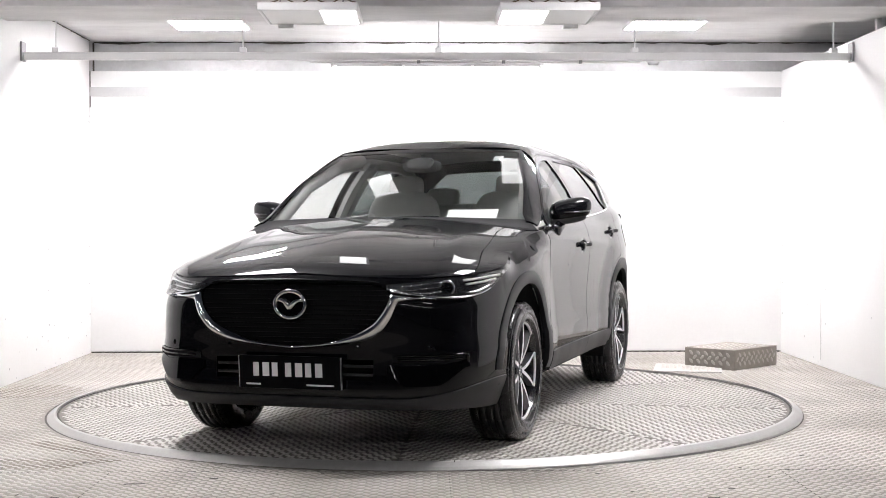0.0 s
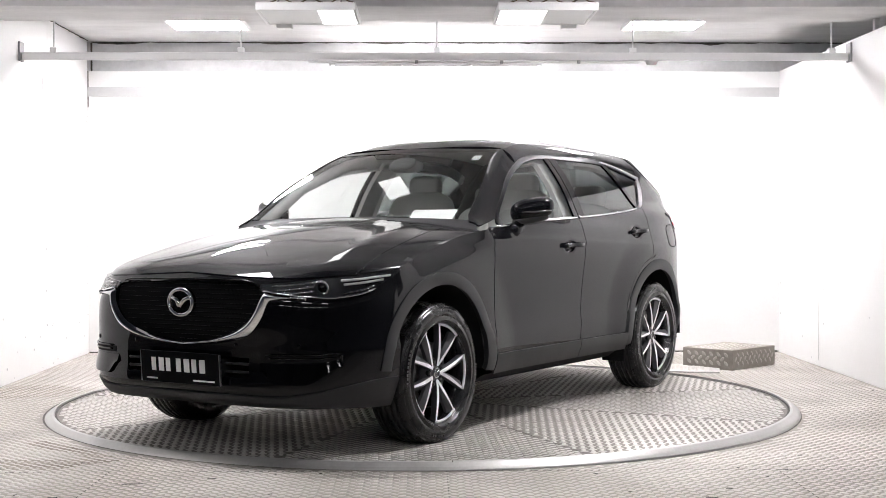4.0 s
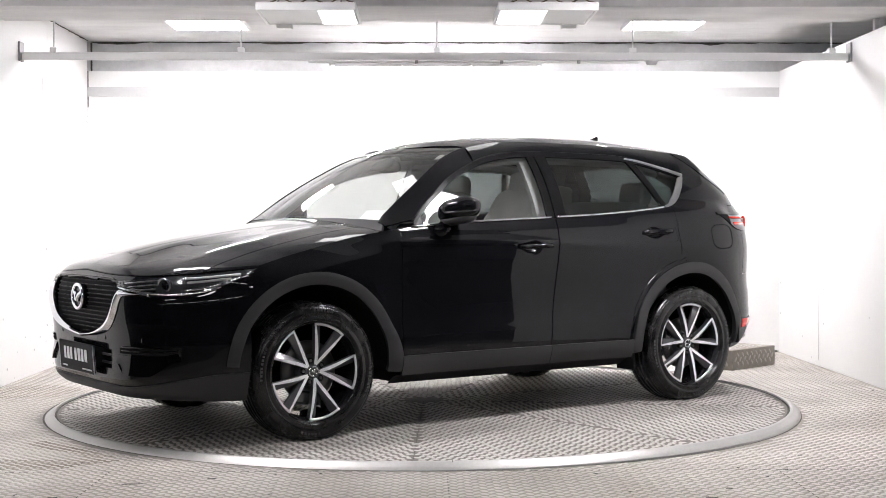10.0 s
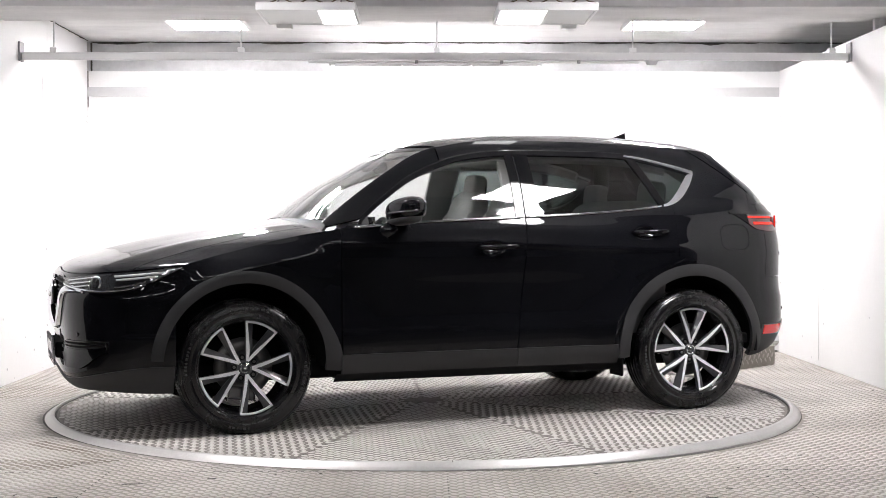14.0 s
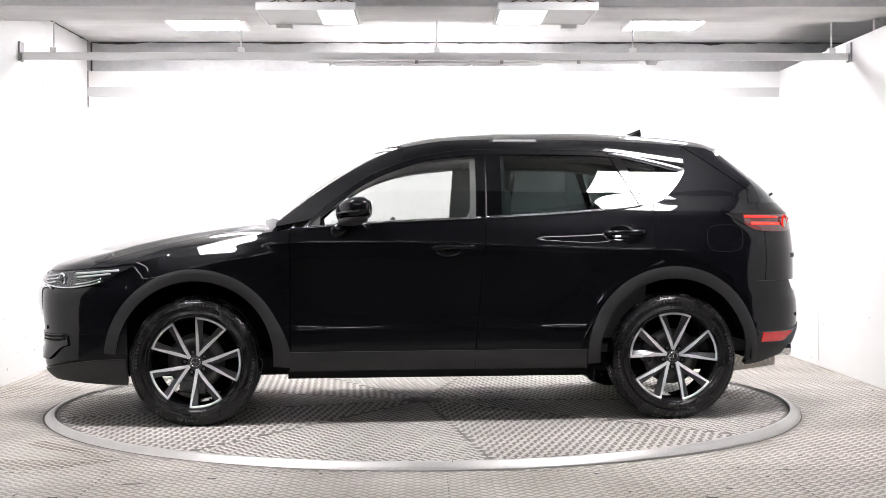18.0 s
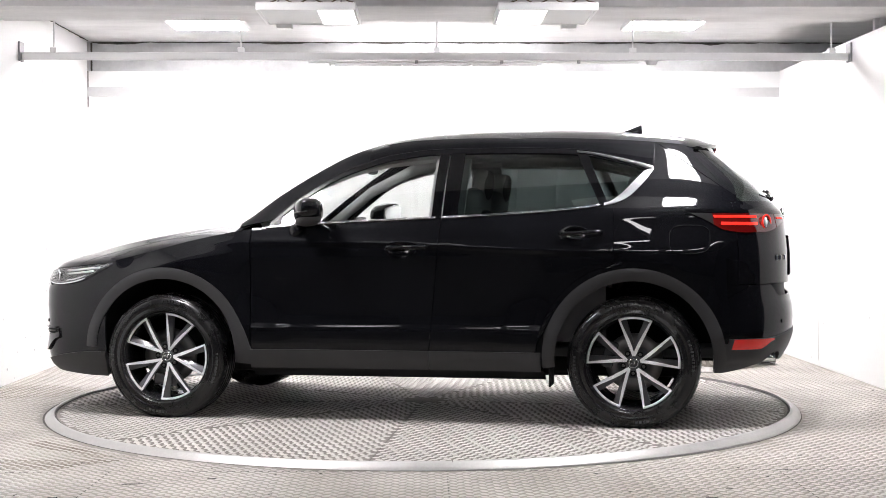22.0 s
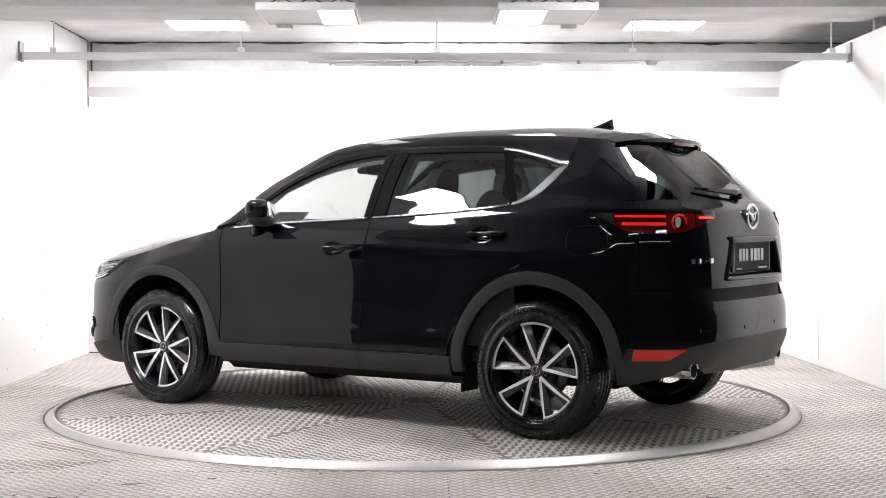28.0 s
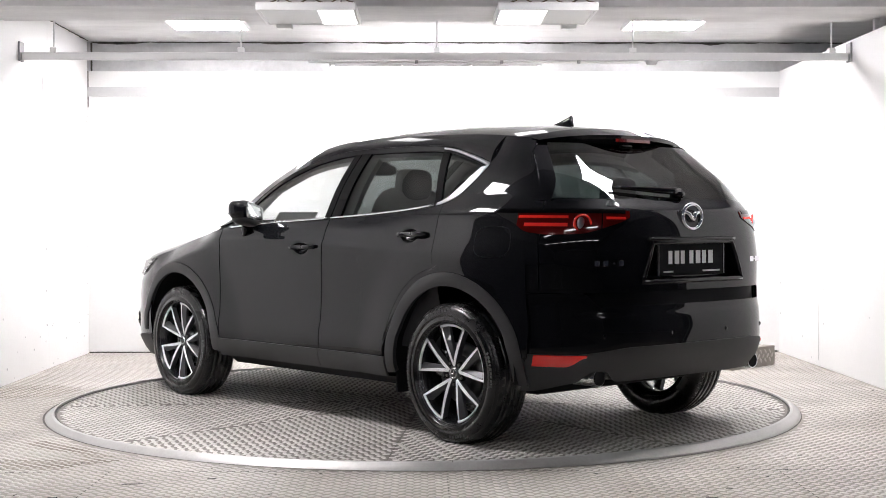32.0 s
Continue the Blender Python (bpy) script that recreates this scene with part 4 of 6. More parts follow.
    bm = sheet(lambda u, v: Vector((0.84 - 1.70 * u, s * (side_y(0, 0.285) + 0.008 - 0.10 * v), 0.286 - 0.055 * v ** 1.6)), 20, 4, (0, 0, -1), 0.0)
    part("sill_underside", bm, M_UNDER, car, "", True)
    # wheel wells
    for cx in (WHEEL_X, -WHEEL_X):
        bm = bmesh.new()
        n = 28
        rows = []
        for k in range(n + 1):
            a = math.radians(-5 + 190 * k / n)
            rows.append([bm.verts.new((cx + 0.455 * math.cos(a), s * y, HUB_Z + 0.455 * math.sin(a))) for y in (0.885, 0.5)])
        for a, b in zip(rows, rows[1:]):
            bm.faces.new((a[0], b[0], b[1], a[1]))
        bm.faces.new([r[1] for r in rows])
        part("wheel_well", bm, M_UNDER, car, "", True)
    # black inner skin behind the shut lines
    bm = side_sheet(s, lambda z: 0.88, lambda z: -0.86, lambda x: 0.36, lambda x: BELT(x) - 0.03, 24, 12, -0.022, 0)
    part("inner_skin", bm, M_UNDER, car, "", True)

# ---- nose ----
GRILLE_TOP = curve((0, 0.832), (0.36, 0.827), (0.46, 0.808), (0.495, 0.778))
GRILLE_LOW = curve((0, 0.532), (0.15, 0.546), (0.30, 0.580), (0.40, 0.626), (0.465, 0.700), (0.495, 0.778))


def in_grille(y, z, grow=0.0):
    y = abs(y)
    return y < 0.49 + grow and GRILLE_LOW(y) - grow < z < GRILLE_TOP(y) + grow


def nose_sheet(z0, z1, nt, nz, lift=0.0, holes=None, flange=0.012, t0=-1.0, t1=1.0):
    def f(u, v):
        t = t0 + (t1 - t0) * u
        a, b = (z0(t) if callable(z0) else z0), (z1(t) if callable(z1) else z1)
        z = a + (b - a) * v
        p = nose(t, z)
        n = Vector((p.x - FX, p.y * 1.5, 0)).normalized()
        return p + n * lift
    return sheet(f, nt, nz, (1, 0, 0), flange, None, holes)


LIP = lambda t: 0.285 + 0.075 * step(0.45, 0.95, abs(t))


def bumper_hole(u, v):
    t = -1 + 2 * u
    z = LIP(t) + (NOSE_TOP(abs(t)) - 0.003 - LIP(t)) * v
    p = nose(t, z)
    if in_grille(p.y, z):
        return True
    return abs(p.y) < 0.40 and 0.375 < z < 0.475


part("front_bumper", nose_sheet(LIP, lambda t: NOSE_TOP(abs(t)) - 0.003, 150, 70, 0, bumper_hole), M_PAINT, car, "", True)
part("lower_bumper", nose_sheet(lambda t: 0.232 - 0.015 * step(0.6, 0.95, abs(t)), lambda t: LIP(t) + 0.002, 90, 10, 0.010, None, 0.03), M_CLAD, car, "grained black plastic lower bumper", True)
bm = sheet(lambda u, v: nose(-0.99 + 1.98 * v, 0.230) * (1 - u) + Vector((1.78, -0.72 + 1.44 * v, 0.225)) * u, 4, 40, (0, 0, -1), 0)
part("undertray", bm, M_UNDER, car)
# grille: recessed dark backing with many small dimples, in a chrome wing
bm = bmesh.new()
for i in range(43):
    for j in range(13):
        y, z = -0.483 + 0.023 * i + (0.0115 if j % 2 else 0), 0.545 + 0.0225 * j
        if not in_grille(y, z, -0.008):
            continue
        x = nose(nose_t(y, z), z).x - 0.028
        box(x, x + 0.006, y - 0.0080, y + 0.0080, z - 0.0030, z + 0.0030, 0, 1, bm)
part("grille_mesh", bm, M_GRILLE, car, "dark grille with small studs")["kind"] = "stuff"
bm = sheet(lambda u, v: Vector((nose(nose_t(-0.49 + 0.98 * u, 0.7), 0.53 + 0.31 * v).x - 0.030, -0.49 + 0.98 * u, 0.53 + 0.31 * v)), 30, 10, (1, 0, 0), 0)
part("grille_back", bm, M_UNDER, car, "", True)


def chrome_wing(s):
    def f(u, v):
        if u < 0.62:
            y = 0.495 * (u / 0.62) ** 0.8
            z = GRILLE_LOW(y)
            w = 0.019 + 0.033 * step(0.12, 0.42, y)
            d = Vector((0, 0.75 * step(0.1, 0.42, y), -1)).normalized()
        else:
            k = (u - 0.62) / 0.38
            y = 0.495 + 0.19 * k
            z = 0.778 - 0.020 * k ** 0.7
            w = 0.050 * (1 - k) ** 1.8 + 0.002
            d = Vector((0, 0.75 * (1 - k), -1)).normalized()
        yy, zz = y + d.y * w * (v - 0.15), z + d.z * w * (v - 0.15)
        p = nose(nose_t(yy, zz), zz)
        b = math.sin(math.pi * min(1, max(0, v)))
        return Vector((p.x + 0.004 + 0.020 * b, s * p.y * (1 + 0.004 * b), p.z))
    return sheet(f, 70, 6, (1, 0, 0), 0.010)


for s in (-1, 1):
    part("chrome_wing", chrome_wing(s), M_CHROME, car, "polished chrome grille surround", True)
pts = [nose(nose_t(y, GRILLE_TOP(abs(y)) + 0.012), GRILLE_TOP(abs(y)) + 0.012) + Vector((0.002, 0, 0)) for y in [-0.43 + 0.0215 * k for k in range(41)]]
part("grille_top_trim", tube(pts, 0.004, 6), M_GLOSS_BLACK, car, "", True)


def oval(cx, cy, cz, ry, rz, n=48):
    return [Vector((cx, cy + ry * math.cos(2 * math.pi * k / n), cz + rz * math.sin(2 * math.pi * k / n))) for k in range(n)]


def badge(x, z, d, r):
    """A plain ring with two swept wings, in chrome."""
    root = part("badge", tube(oval(x, 0, z, r * 1.22, r), 0.010, 10, None, True, 1.0, Vector((1, 0, 0))), M_CHROME, car, "oval chrome badge", True)
    bm = bmesh.new()
    for s in (-1, 1):
        tube([(x, s * r * 1.08, z + r * 0.30), (x, s * r * 0.80, z + r * 0.34), (x, s * r * 0.42, z + r * 0.22), (x + d * 0.004, 0, z - r * 0.30)], lambda k: 0.007 + 0.008 * k, 8, bm, False, 1.0, Vector((1, 0, 0)))
    part("badge_wings", bm, M_CHROME, root, "", True)
    return root


badge(nose(0, 0.73).x + 0.006, 0.728, 1, 0.063)
part("badge_base", rod((nose(0, 0.73).x - 0.03, 0, 0.728), (nose(0, 0.73).x + 0.001, 0, 0.728), 0.066, 32), M_GLOSS_BLACK, car)


def number_plate(x, z, d, wide, tilt):
    root = part("number_plate", box(-0.006, 0.006, -wide / 2, wide / 2, -0.078, 0.078, 0.004, 2), M_PLATE, car, "black plate with two groups of white bars")
    root.matrix_basis = pose(x, 0, z, 0, tilt, 0 if d > 0 else 180)
    # word one spans -0.187..-0.042, word two -0.022..0.182
    for a, b, n in ((-0.187, -0.042, 3), (-0.022, 0.182, 4)):
        step_y = (b - a) / n
        for k in range(n):
            part("plate_bar", box(0.006, 0.0075, a + k * step_y, a + k * step_y + step_y * (0.62 + 0.10 * (k % 2)), -0.020, 0.046, 0.0005, 1), M_PLATE_TEXT, root, "white bar")
    for a, b in ((-0.225, -0.150), (0.085, 0.225)):
        part("plate_small_bar", box(0.006, 0.0072, a, b, -0.062, -0.054), M_PLATE_TEXT, root, "small pale bar")
    for y in (-wide / 2 + 0.002, wide / 2 - 0.002):
        part("plate_edge", box(-0.004, 0.0075, y - 0.002, y + 0.002, -0.076, 0.076), M_SATIN, root)
    return root


number_plate(2.300, 0.408, 1, 0.525, 4)
part("plate_mount", box(2.20, 2.290, -0.25, 0.25, 0.37, 0.46, 0.01, 2), M_UNDER, car)
# lower intake: black cavity with two bars
bm = sheet(lambda u, v: Vector((2.19 - 0.12 * abs(2 * u - 1) ** 3, -0.44 + 0.88 * u, 0.35 + 0.15 * v)), 24, 4, (1, 0, 0), 0)
part("lower_intake", bm, M_UNDER, car, "", True)
for z in (0.400, 0.440):
    part("intake_bar", tube([nose(nose_t(y, z), z) - Vector((0.012, 0, 0)) for y in [-0.40 + 0.02 * k for k in range(41)]], 0.007, 8), M_CLAD, car, "", True)


def lamp_sheet(s, t0, t1, lo, hi, lift, nt=30, nz=8, flange=0.008):
    def f(u, v):
        t = t0 + (t1 - t0) * u
        z = lo(t) + (hi(t) - lo(t)) * v
        p = nose(t, z) if t <= 1 else Vector((1.72 - (t - 1) * 0.8, side_y(1.72 - (t - 1) * 0.8, z), z))
        n = Vector((p.x - FX, p.y * 1.6, 0)).normalized()
        p = p + n * lift
        return Vector((p.x, s * p.y, p.z))
    return sheet(f, nt, nz, (1, s, 0), flange)


FOG_T = nose_t(0.805, 0.44)
L_HI = curve((0.40, 0.822), (0.50, 0.830), (0.65, 0.846), (0.80, 0.858), (0.92, 0.872), (1.055, 0.885))
L_LO = curve((0.40, 0.800), (0.50, 0.782), (0.60, 0.769), (0.69, 0.762), (0.79, 0.772), (0.89, 0.802), (0.98, 0.848), (1.055, 0.884))
for s in (-1, 1):
    lamp = part("headlight", lamp_sheet(s, 0.405, 1.055, L_LO, L_HI, 0.003), M_CLEAR_LENS, car, "slim smoked headlight", True)
    def lamp_bead(t0, t1, zf, r, nm, material, lift=0.010, n=14):
        pts = []
        for k in range(n):
            t = t0 + (t1 - t0) * k / (n - 1)
            p = nose(t, zf(t))
            q = p + Vector((p.x - FX, p.y * 1.6, 0)).normalized() * lift
            pts.append((q.x, s * q.y, q.z))
        return part(nm, tube(pts, r, 8), material, lamp, "bright light strip" if nm == "light_guide" else "", True)
    part("reflector", lamp_sheet(s, 0.735, 1.0, lambda t: L_LO(t) + 0.006, lambda t: max(L_LO(t) + 0.008, L_HI(t) - 0.006), 0.004, 20, 4), M_CLEAR_LENS, lamp, "smoked reflector bowl", True)
    lamp_bead(0.735, 0.965, lambda t: max(L_LO(t) + 0.004, L_HI(t) - 0.016 - 0.02 * (t - 0.735)), 0.0060, "light_guide", M_LAMP_WHITE)
    lamp_bead(0.745, 0.925, lambda t: max(L_LO(t) + 0.004, L_HI(t) - 0.036), 0.0055, "light_guide", M_LAMP_WHITE)
    lamp_bead(0.74, 0.88, lambda t: L_LO(t) + 0.012, 0.004, "lamp_fin", M_CHROME)
    for k in range(3):
        lamp_bead(0.46 + 0.02 * k, 0.62, lambda t, k=k: max(L_LO(t) + 0.004, L_HI(t) - 0.014 - 0.020 * k), 0.0042, "lamp_fin", M_CHROME)
    lamp_bead(0.42, 0.88, lambda t: L_LO(t) - 0.004, 0.0045, "chrome_underline", M_CHROME)
    c = nose(nose_t(0.715, 0.803), 0.803)
    part("projector_ring", tube([Vector((c.x + 0.006 - 0.020 * math.cos(a), s * (c.y + 0.028 * math.cos(a)), c.z + 0.032 * math.sin(a))) for a in [2 * math.pi * k / 32 for k in range(32)]], 0.0065, 8, None, True, 1.0, Vector((1, 0, 0))), M_CHROME, lamp, "", True)
    part("projector", blob(c.x - 0.012, s * c.y, c.z, 0.028, 0.026, 0.028, 2, 24, 12), M_GLOSS_BLACK, lamp, "glossy projector lens", True)
    part("lamp_cover", lamp_sheet(s, 0.41, 1.055, L_LO, L_HI, 0.018, 36, 6, 0.014), M_LENS_GLASS, lamp, "clear lamp cover", True)
    # bumper corner: fog slot with a dark floor and bright lower blade
    slot = part("fog_slot", lamp_sheet(s, 0.42, FOG_T, lambda t: 0.462 - 0.006 * t, lambda t: 0.488 + 0.006 * step(0.6, FOG_T, t), 0.003, 30, 4), M_UNDER, car, "black slot in the bumper corner", True)
    for z, r in ((0.492, 0.005), (0.474, 0.005)):
        pts = []
        for k in range(20):
            t = 0.44 + (FOG_T - 0.46) * k / 19
            p = nose(t, z + 0.01 * step(0.6, 0.85, t))
            pts.append((p.x + 0.004, s * (p.y + 0.003), p.z))
        part("slot_bar", tube(pts, r, 8), M_GLOSS_BLACK, slot, "", True)
    def blade(u, v):
        t = 0.40 + (FOG_T - 0.40) * u
        lo, hi = 0.352 + 0.085 * step(0.80 * FOG_T, FOG_T, t) + 0.060 * step(0.47, 0.40, t), 0.450 + 0.022 * step(0.84 * FOG_T, FOG_T, t)
        z = lo + (hi - lo) * v
        p = nose(t, z)
        n = Vector((p.x - FX, p.y * 1.6, 0)).normalized()
        p = p + n * (0.002 + 0.014 * (1 - v))
        return Vector((p.x, s * p.y, p.z))
    part("bumper_blade", sheet(blade, 30, 8, (1, s, 0), 0.015), M_GLOSS_BLACK, car, "gloss black bumper blade", True)
    pts = []
    for k in range(9):
        q = k / 8
        z = 0.440 + 0.050 * q
        p = nose(FOG_T - 0.002 - 0.008 * q, z)
        pts.append((p.x + 0.002, s * (p.y + 0.002), z))
    part("blade_tip", tube(pts, lambda q: 0.006 + 0.004 * q, 8), M_GLOSS_BLACK, car, "gloss black bumper corner trim", True)

# ---- tail ----
def tail_sheet(z0, z1, nt, nz, t0=-1.0, t1=1.0, lift=0.0, flange=0.010, holes=None, bm=None):
    def f(u, v):
        t = t0 + (t1 - t0) * u
        a, b = (z0(t) if callable(z0) else z0), (z1(t) if callable(z1) else z1)
        z = a + (b - a) * v
        p = tail(t, z)
        n = Vector((p.x - rear_start(z), p.y * 1.3, 0.25 * (1 if z > 1.2 else 0))).normalized()
        return p + n * lift
    return sheet(f, nt, nz, (-1, 0, 0), flange, bm, holes)


WIN_T = 0.90


def bay_half(z):
    return 0.315 + 0.42 * (1.008 - z)


def in_bay(y, z):
    return 0.815 < z < 1.008 and abs(y) < bay_half(z)


tailgate = part("tailgate", tail_sheet(0.768, 1.215, 136, 46, -0.93, 0.93, 0.0, 0.012, lambda u, v: in_bay(tail(-0.93 + 1.86 * u, 0.768 + 0.447 * v).y, 0.768 + 0.447 * v)), M_PAINT, car, "", True)
bm = None
for s in (-1, 1):
    bm = tail_sheet(1.218, 1.50, 6, 16, s * WIN_T, s * 0.998, 0, 0.006, None, bm)
    bm = tail_sheet(0.768, 1.215, 6, 20, s * 0.934, s * 0.999, 0, 0.004, None, bm)
bm = tail_sheet(1.17, 1.222, 60, 4, -WIN_T, WIN_T, -0.004, 0.004, None, bm)
part("tailgate_frame", bm, M_PAINT, tailgate, "", True)
part("rear_window", tail_sheet(1.222, 1.515, 50, 18, -WIN_T, WIN_T, -0.004, 0), M_PRIVACY, tailgate, "dark tinted rear screen", True)
part("bumper_recess", tail_sheet(0.69, 0.775, 60, 4, -0.72, 0.72, -0.028, 0), M_PLATE, car, "", True)
REAR_CLAD = lambda t: 0.505 - 0.033 * step(0.45, 0.80, abs(t))


def rear_low(t):
    y = abs(tail(t, 0.36).y)
    return 0.335 - 0.050 * step(0.70, 0.98, abs(t)) + 0.055 * math.exp(-((y - 0.615) / 0.065) ** 4)


part("rear_bumper", tail_sheet(lambda t: REAR_CLAD(t) - 0.002, lambda t: 0.702 + 0.062 * step(0.64, 0.72, abs(t)), 90, 22), M_PAINT, car, "", True)
part("rear_lower_bumper", tail_sheet(rear_low, REAR_CLAD, 130, 12, lift=0.006, flange=0.03), M_CLAD, car, "grained black plastic lower bumper", True)
# plate bay: a back plate set in, sloping cheeks and a rounded edge
back = lambda y, z: Vector((-2.150 + 0.03 * (y / 0.4) ** 4, y, z))
bm = sheet(lambda u, v: back((2 * u - 1) * (bay_half(0.80 + 0.22 * v) + 0.02), 0.80 + 0.22 * v), 24, 6, (-1, 0, 0), 0)
part("plate_recess", bm, M_PAINT, tailgate, "", True)
rim_pts = [(bay_half(1.008) * (1 - 2 * k / 16), 1.008) for k in range(17)]
rim_pts += [(-bay_half(1.008 - 0.193 * k / 8), 1.008 - 0.193 * k / 8) for k in range(1, 9)]
rim_pts += [(-bay_half(0.815) * (1 - 2 * k / 16), 0.815) for k in range(1, 17)]
rim_pts += [(bay_half(0.815 + 0.193 * k / 8), 0.815 + 0.193 * k / 8) for k in range(1, 8)]
edge = [tail(tail_t(y, z), z) for y, z in rim_pts]
part("recess_edge", tube(edge, 0.013, 8, None, True, 1.0, Vector((1, 0, 0))), M_PAINT, tailgate, "", True)
bm = sheet(lambda u, v: edge[round(u * len(edge)) % len(edge)].lerp(back(rim_pts[round(u * len(edge)) % len(edge)][0] * 0.97, rim_pts[round(u * len(edge)) % len(edge)][1]), v), len(edge), 3, (-1, 0, 0), 0)
part("recess_wall", bm, M_PAINT, tailgate)
part("plate_garnish", tube([tail(tail_t(y, 1.022), 1.022) + Vector((-0.004, 0, 0)) for y in [-0.34 + 0.034 * k for k in range(21)]], 0.010, 8), M_GLOSS_BLACK, tailgate, "gloss black garnish over the plate", True)
number_plate(-2.182, 0.918, -1, 0.525, 0)
badge(-tail(0, 1.13).x * -1 - 0.006, 1.135, -1, 0.062)
# spoiler over the rear screen
def spoiler(u, v):
    t = -1 + 2 * v
    front = roof_pt(0.0, t)
    back = Vector((-1.812 + 0.150 * t * t, t * 0.562, 1.562 - 0.034 * abs(t) ** 3))
    return front.lerp(back, u)
sp = part("spoiler", sheet(spoiler, 8, 40, (0, 0, 1), 0.022), M_PAINT, car, "", True)
part("brake_lamp", sheet(lambda u, v: Vector((-1.809 + 0.0088 * (2 * u - 1) ** 2, -0.135 + 0.27 * u, 1.527 + 0.016 * v)), 20, 2, (-1, 0, 0), 0.01), M_RED, sp, "red high brake lamp", True)
part("spoiler_lip", sheet(lambda u, v: spoiler(1.0, u).lerp(Vector((-1.755 + 0.145 * (2 * u - 1) ** 2, (2 * u - 1) * 0.548, 1.500 - 0.03 * (2 * u - 1) ** 2)), v), 40, 4, (-1, 0, -1), 0), M_GLOSS_BLACK, sp, "", True)
for s in (-1, 1):
    def side_fin(u, v):
        xa = -1.47 - 0.195 * v
        za = ROOF_SIDE(xa) - 0.004 - 0.008 * v
        top = Vector((xa, max(side_y(xa, za), 0.555), za))
        tip = Vector((-1.838, side_y(-1.838, 1.292) + 0.004, 1.292))
        p = top.lerp(tip, u)
        p.x += 0.03 * math.sin(math.pi * u) * v
        if p.x > -TAIL(p.z) + 0.06:
            p.y = max(p.y, side_y(p.x, p.z) + 0.004)
        return Vector((p.x, s * p.y, p.z))
    part("spoiler_side", sheet(side_fin, 20, 10, (0, s, 0), 0.012), M_PAINT, sp, "gloss black spoiler side fin", True)

# tail lamps
T_HI = curve((0.30, 1.158), (0.60, 1.165), (1.0, 1.170), (1.35, 1.172))
T_LO = curve((0.44, 1.152), (0.50, 1.118), (0.60, 1.086), (0.75, 1.052), (0.88, 1.050), (1.0, 1.064), (1.15, 1.112), (1.35, 1.168))


def rear_lamp_sheet(s, t0, t1, lo, hi, lift, nt=30, nz=8, flange=0.008):
    def f(u, v):
        t = t0 + (t1 - t0) * u
        z = lo(t) + (hi(t) - lo(t)) * v
        if t <= 1:
            p = tail(t, z)
        else:
            x = tail_edge(z) + (t - 1) * 0.55
            p = Vector((x, side_y(x, z), z))
        n = Vector((p.x + 1, p.y * 1.5, 0)).normalized()
        p = p + n * lift
        return Vector((p.x, s * p.y, p.z))
    return sheet(f, nt, nz, (-1, s, 0), flange)


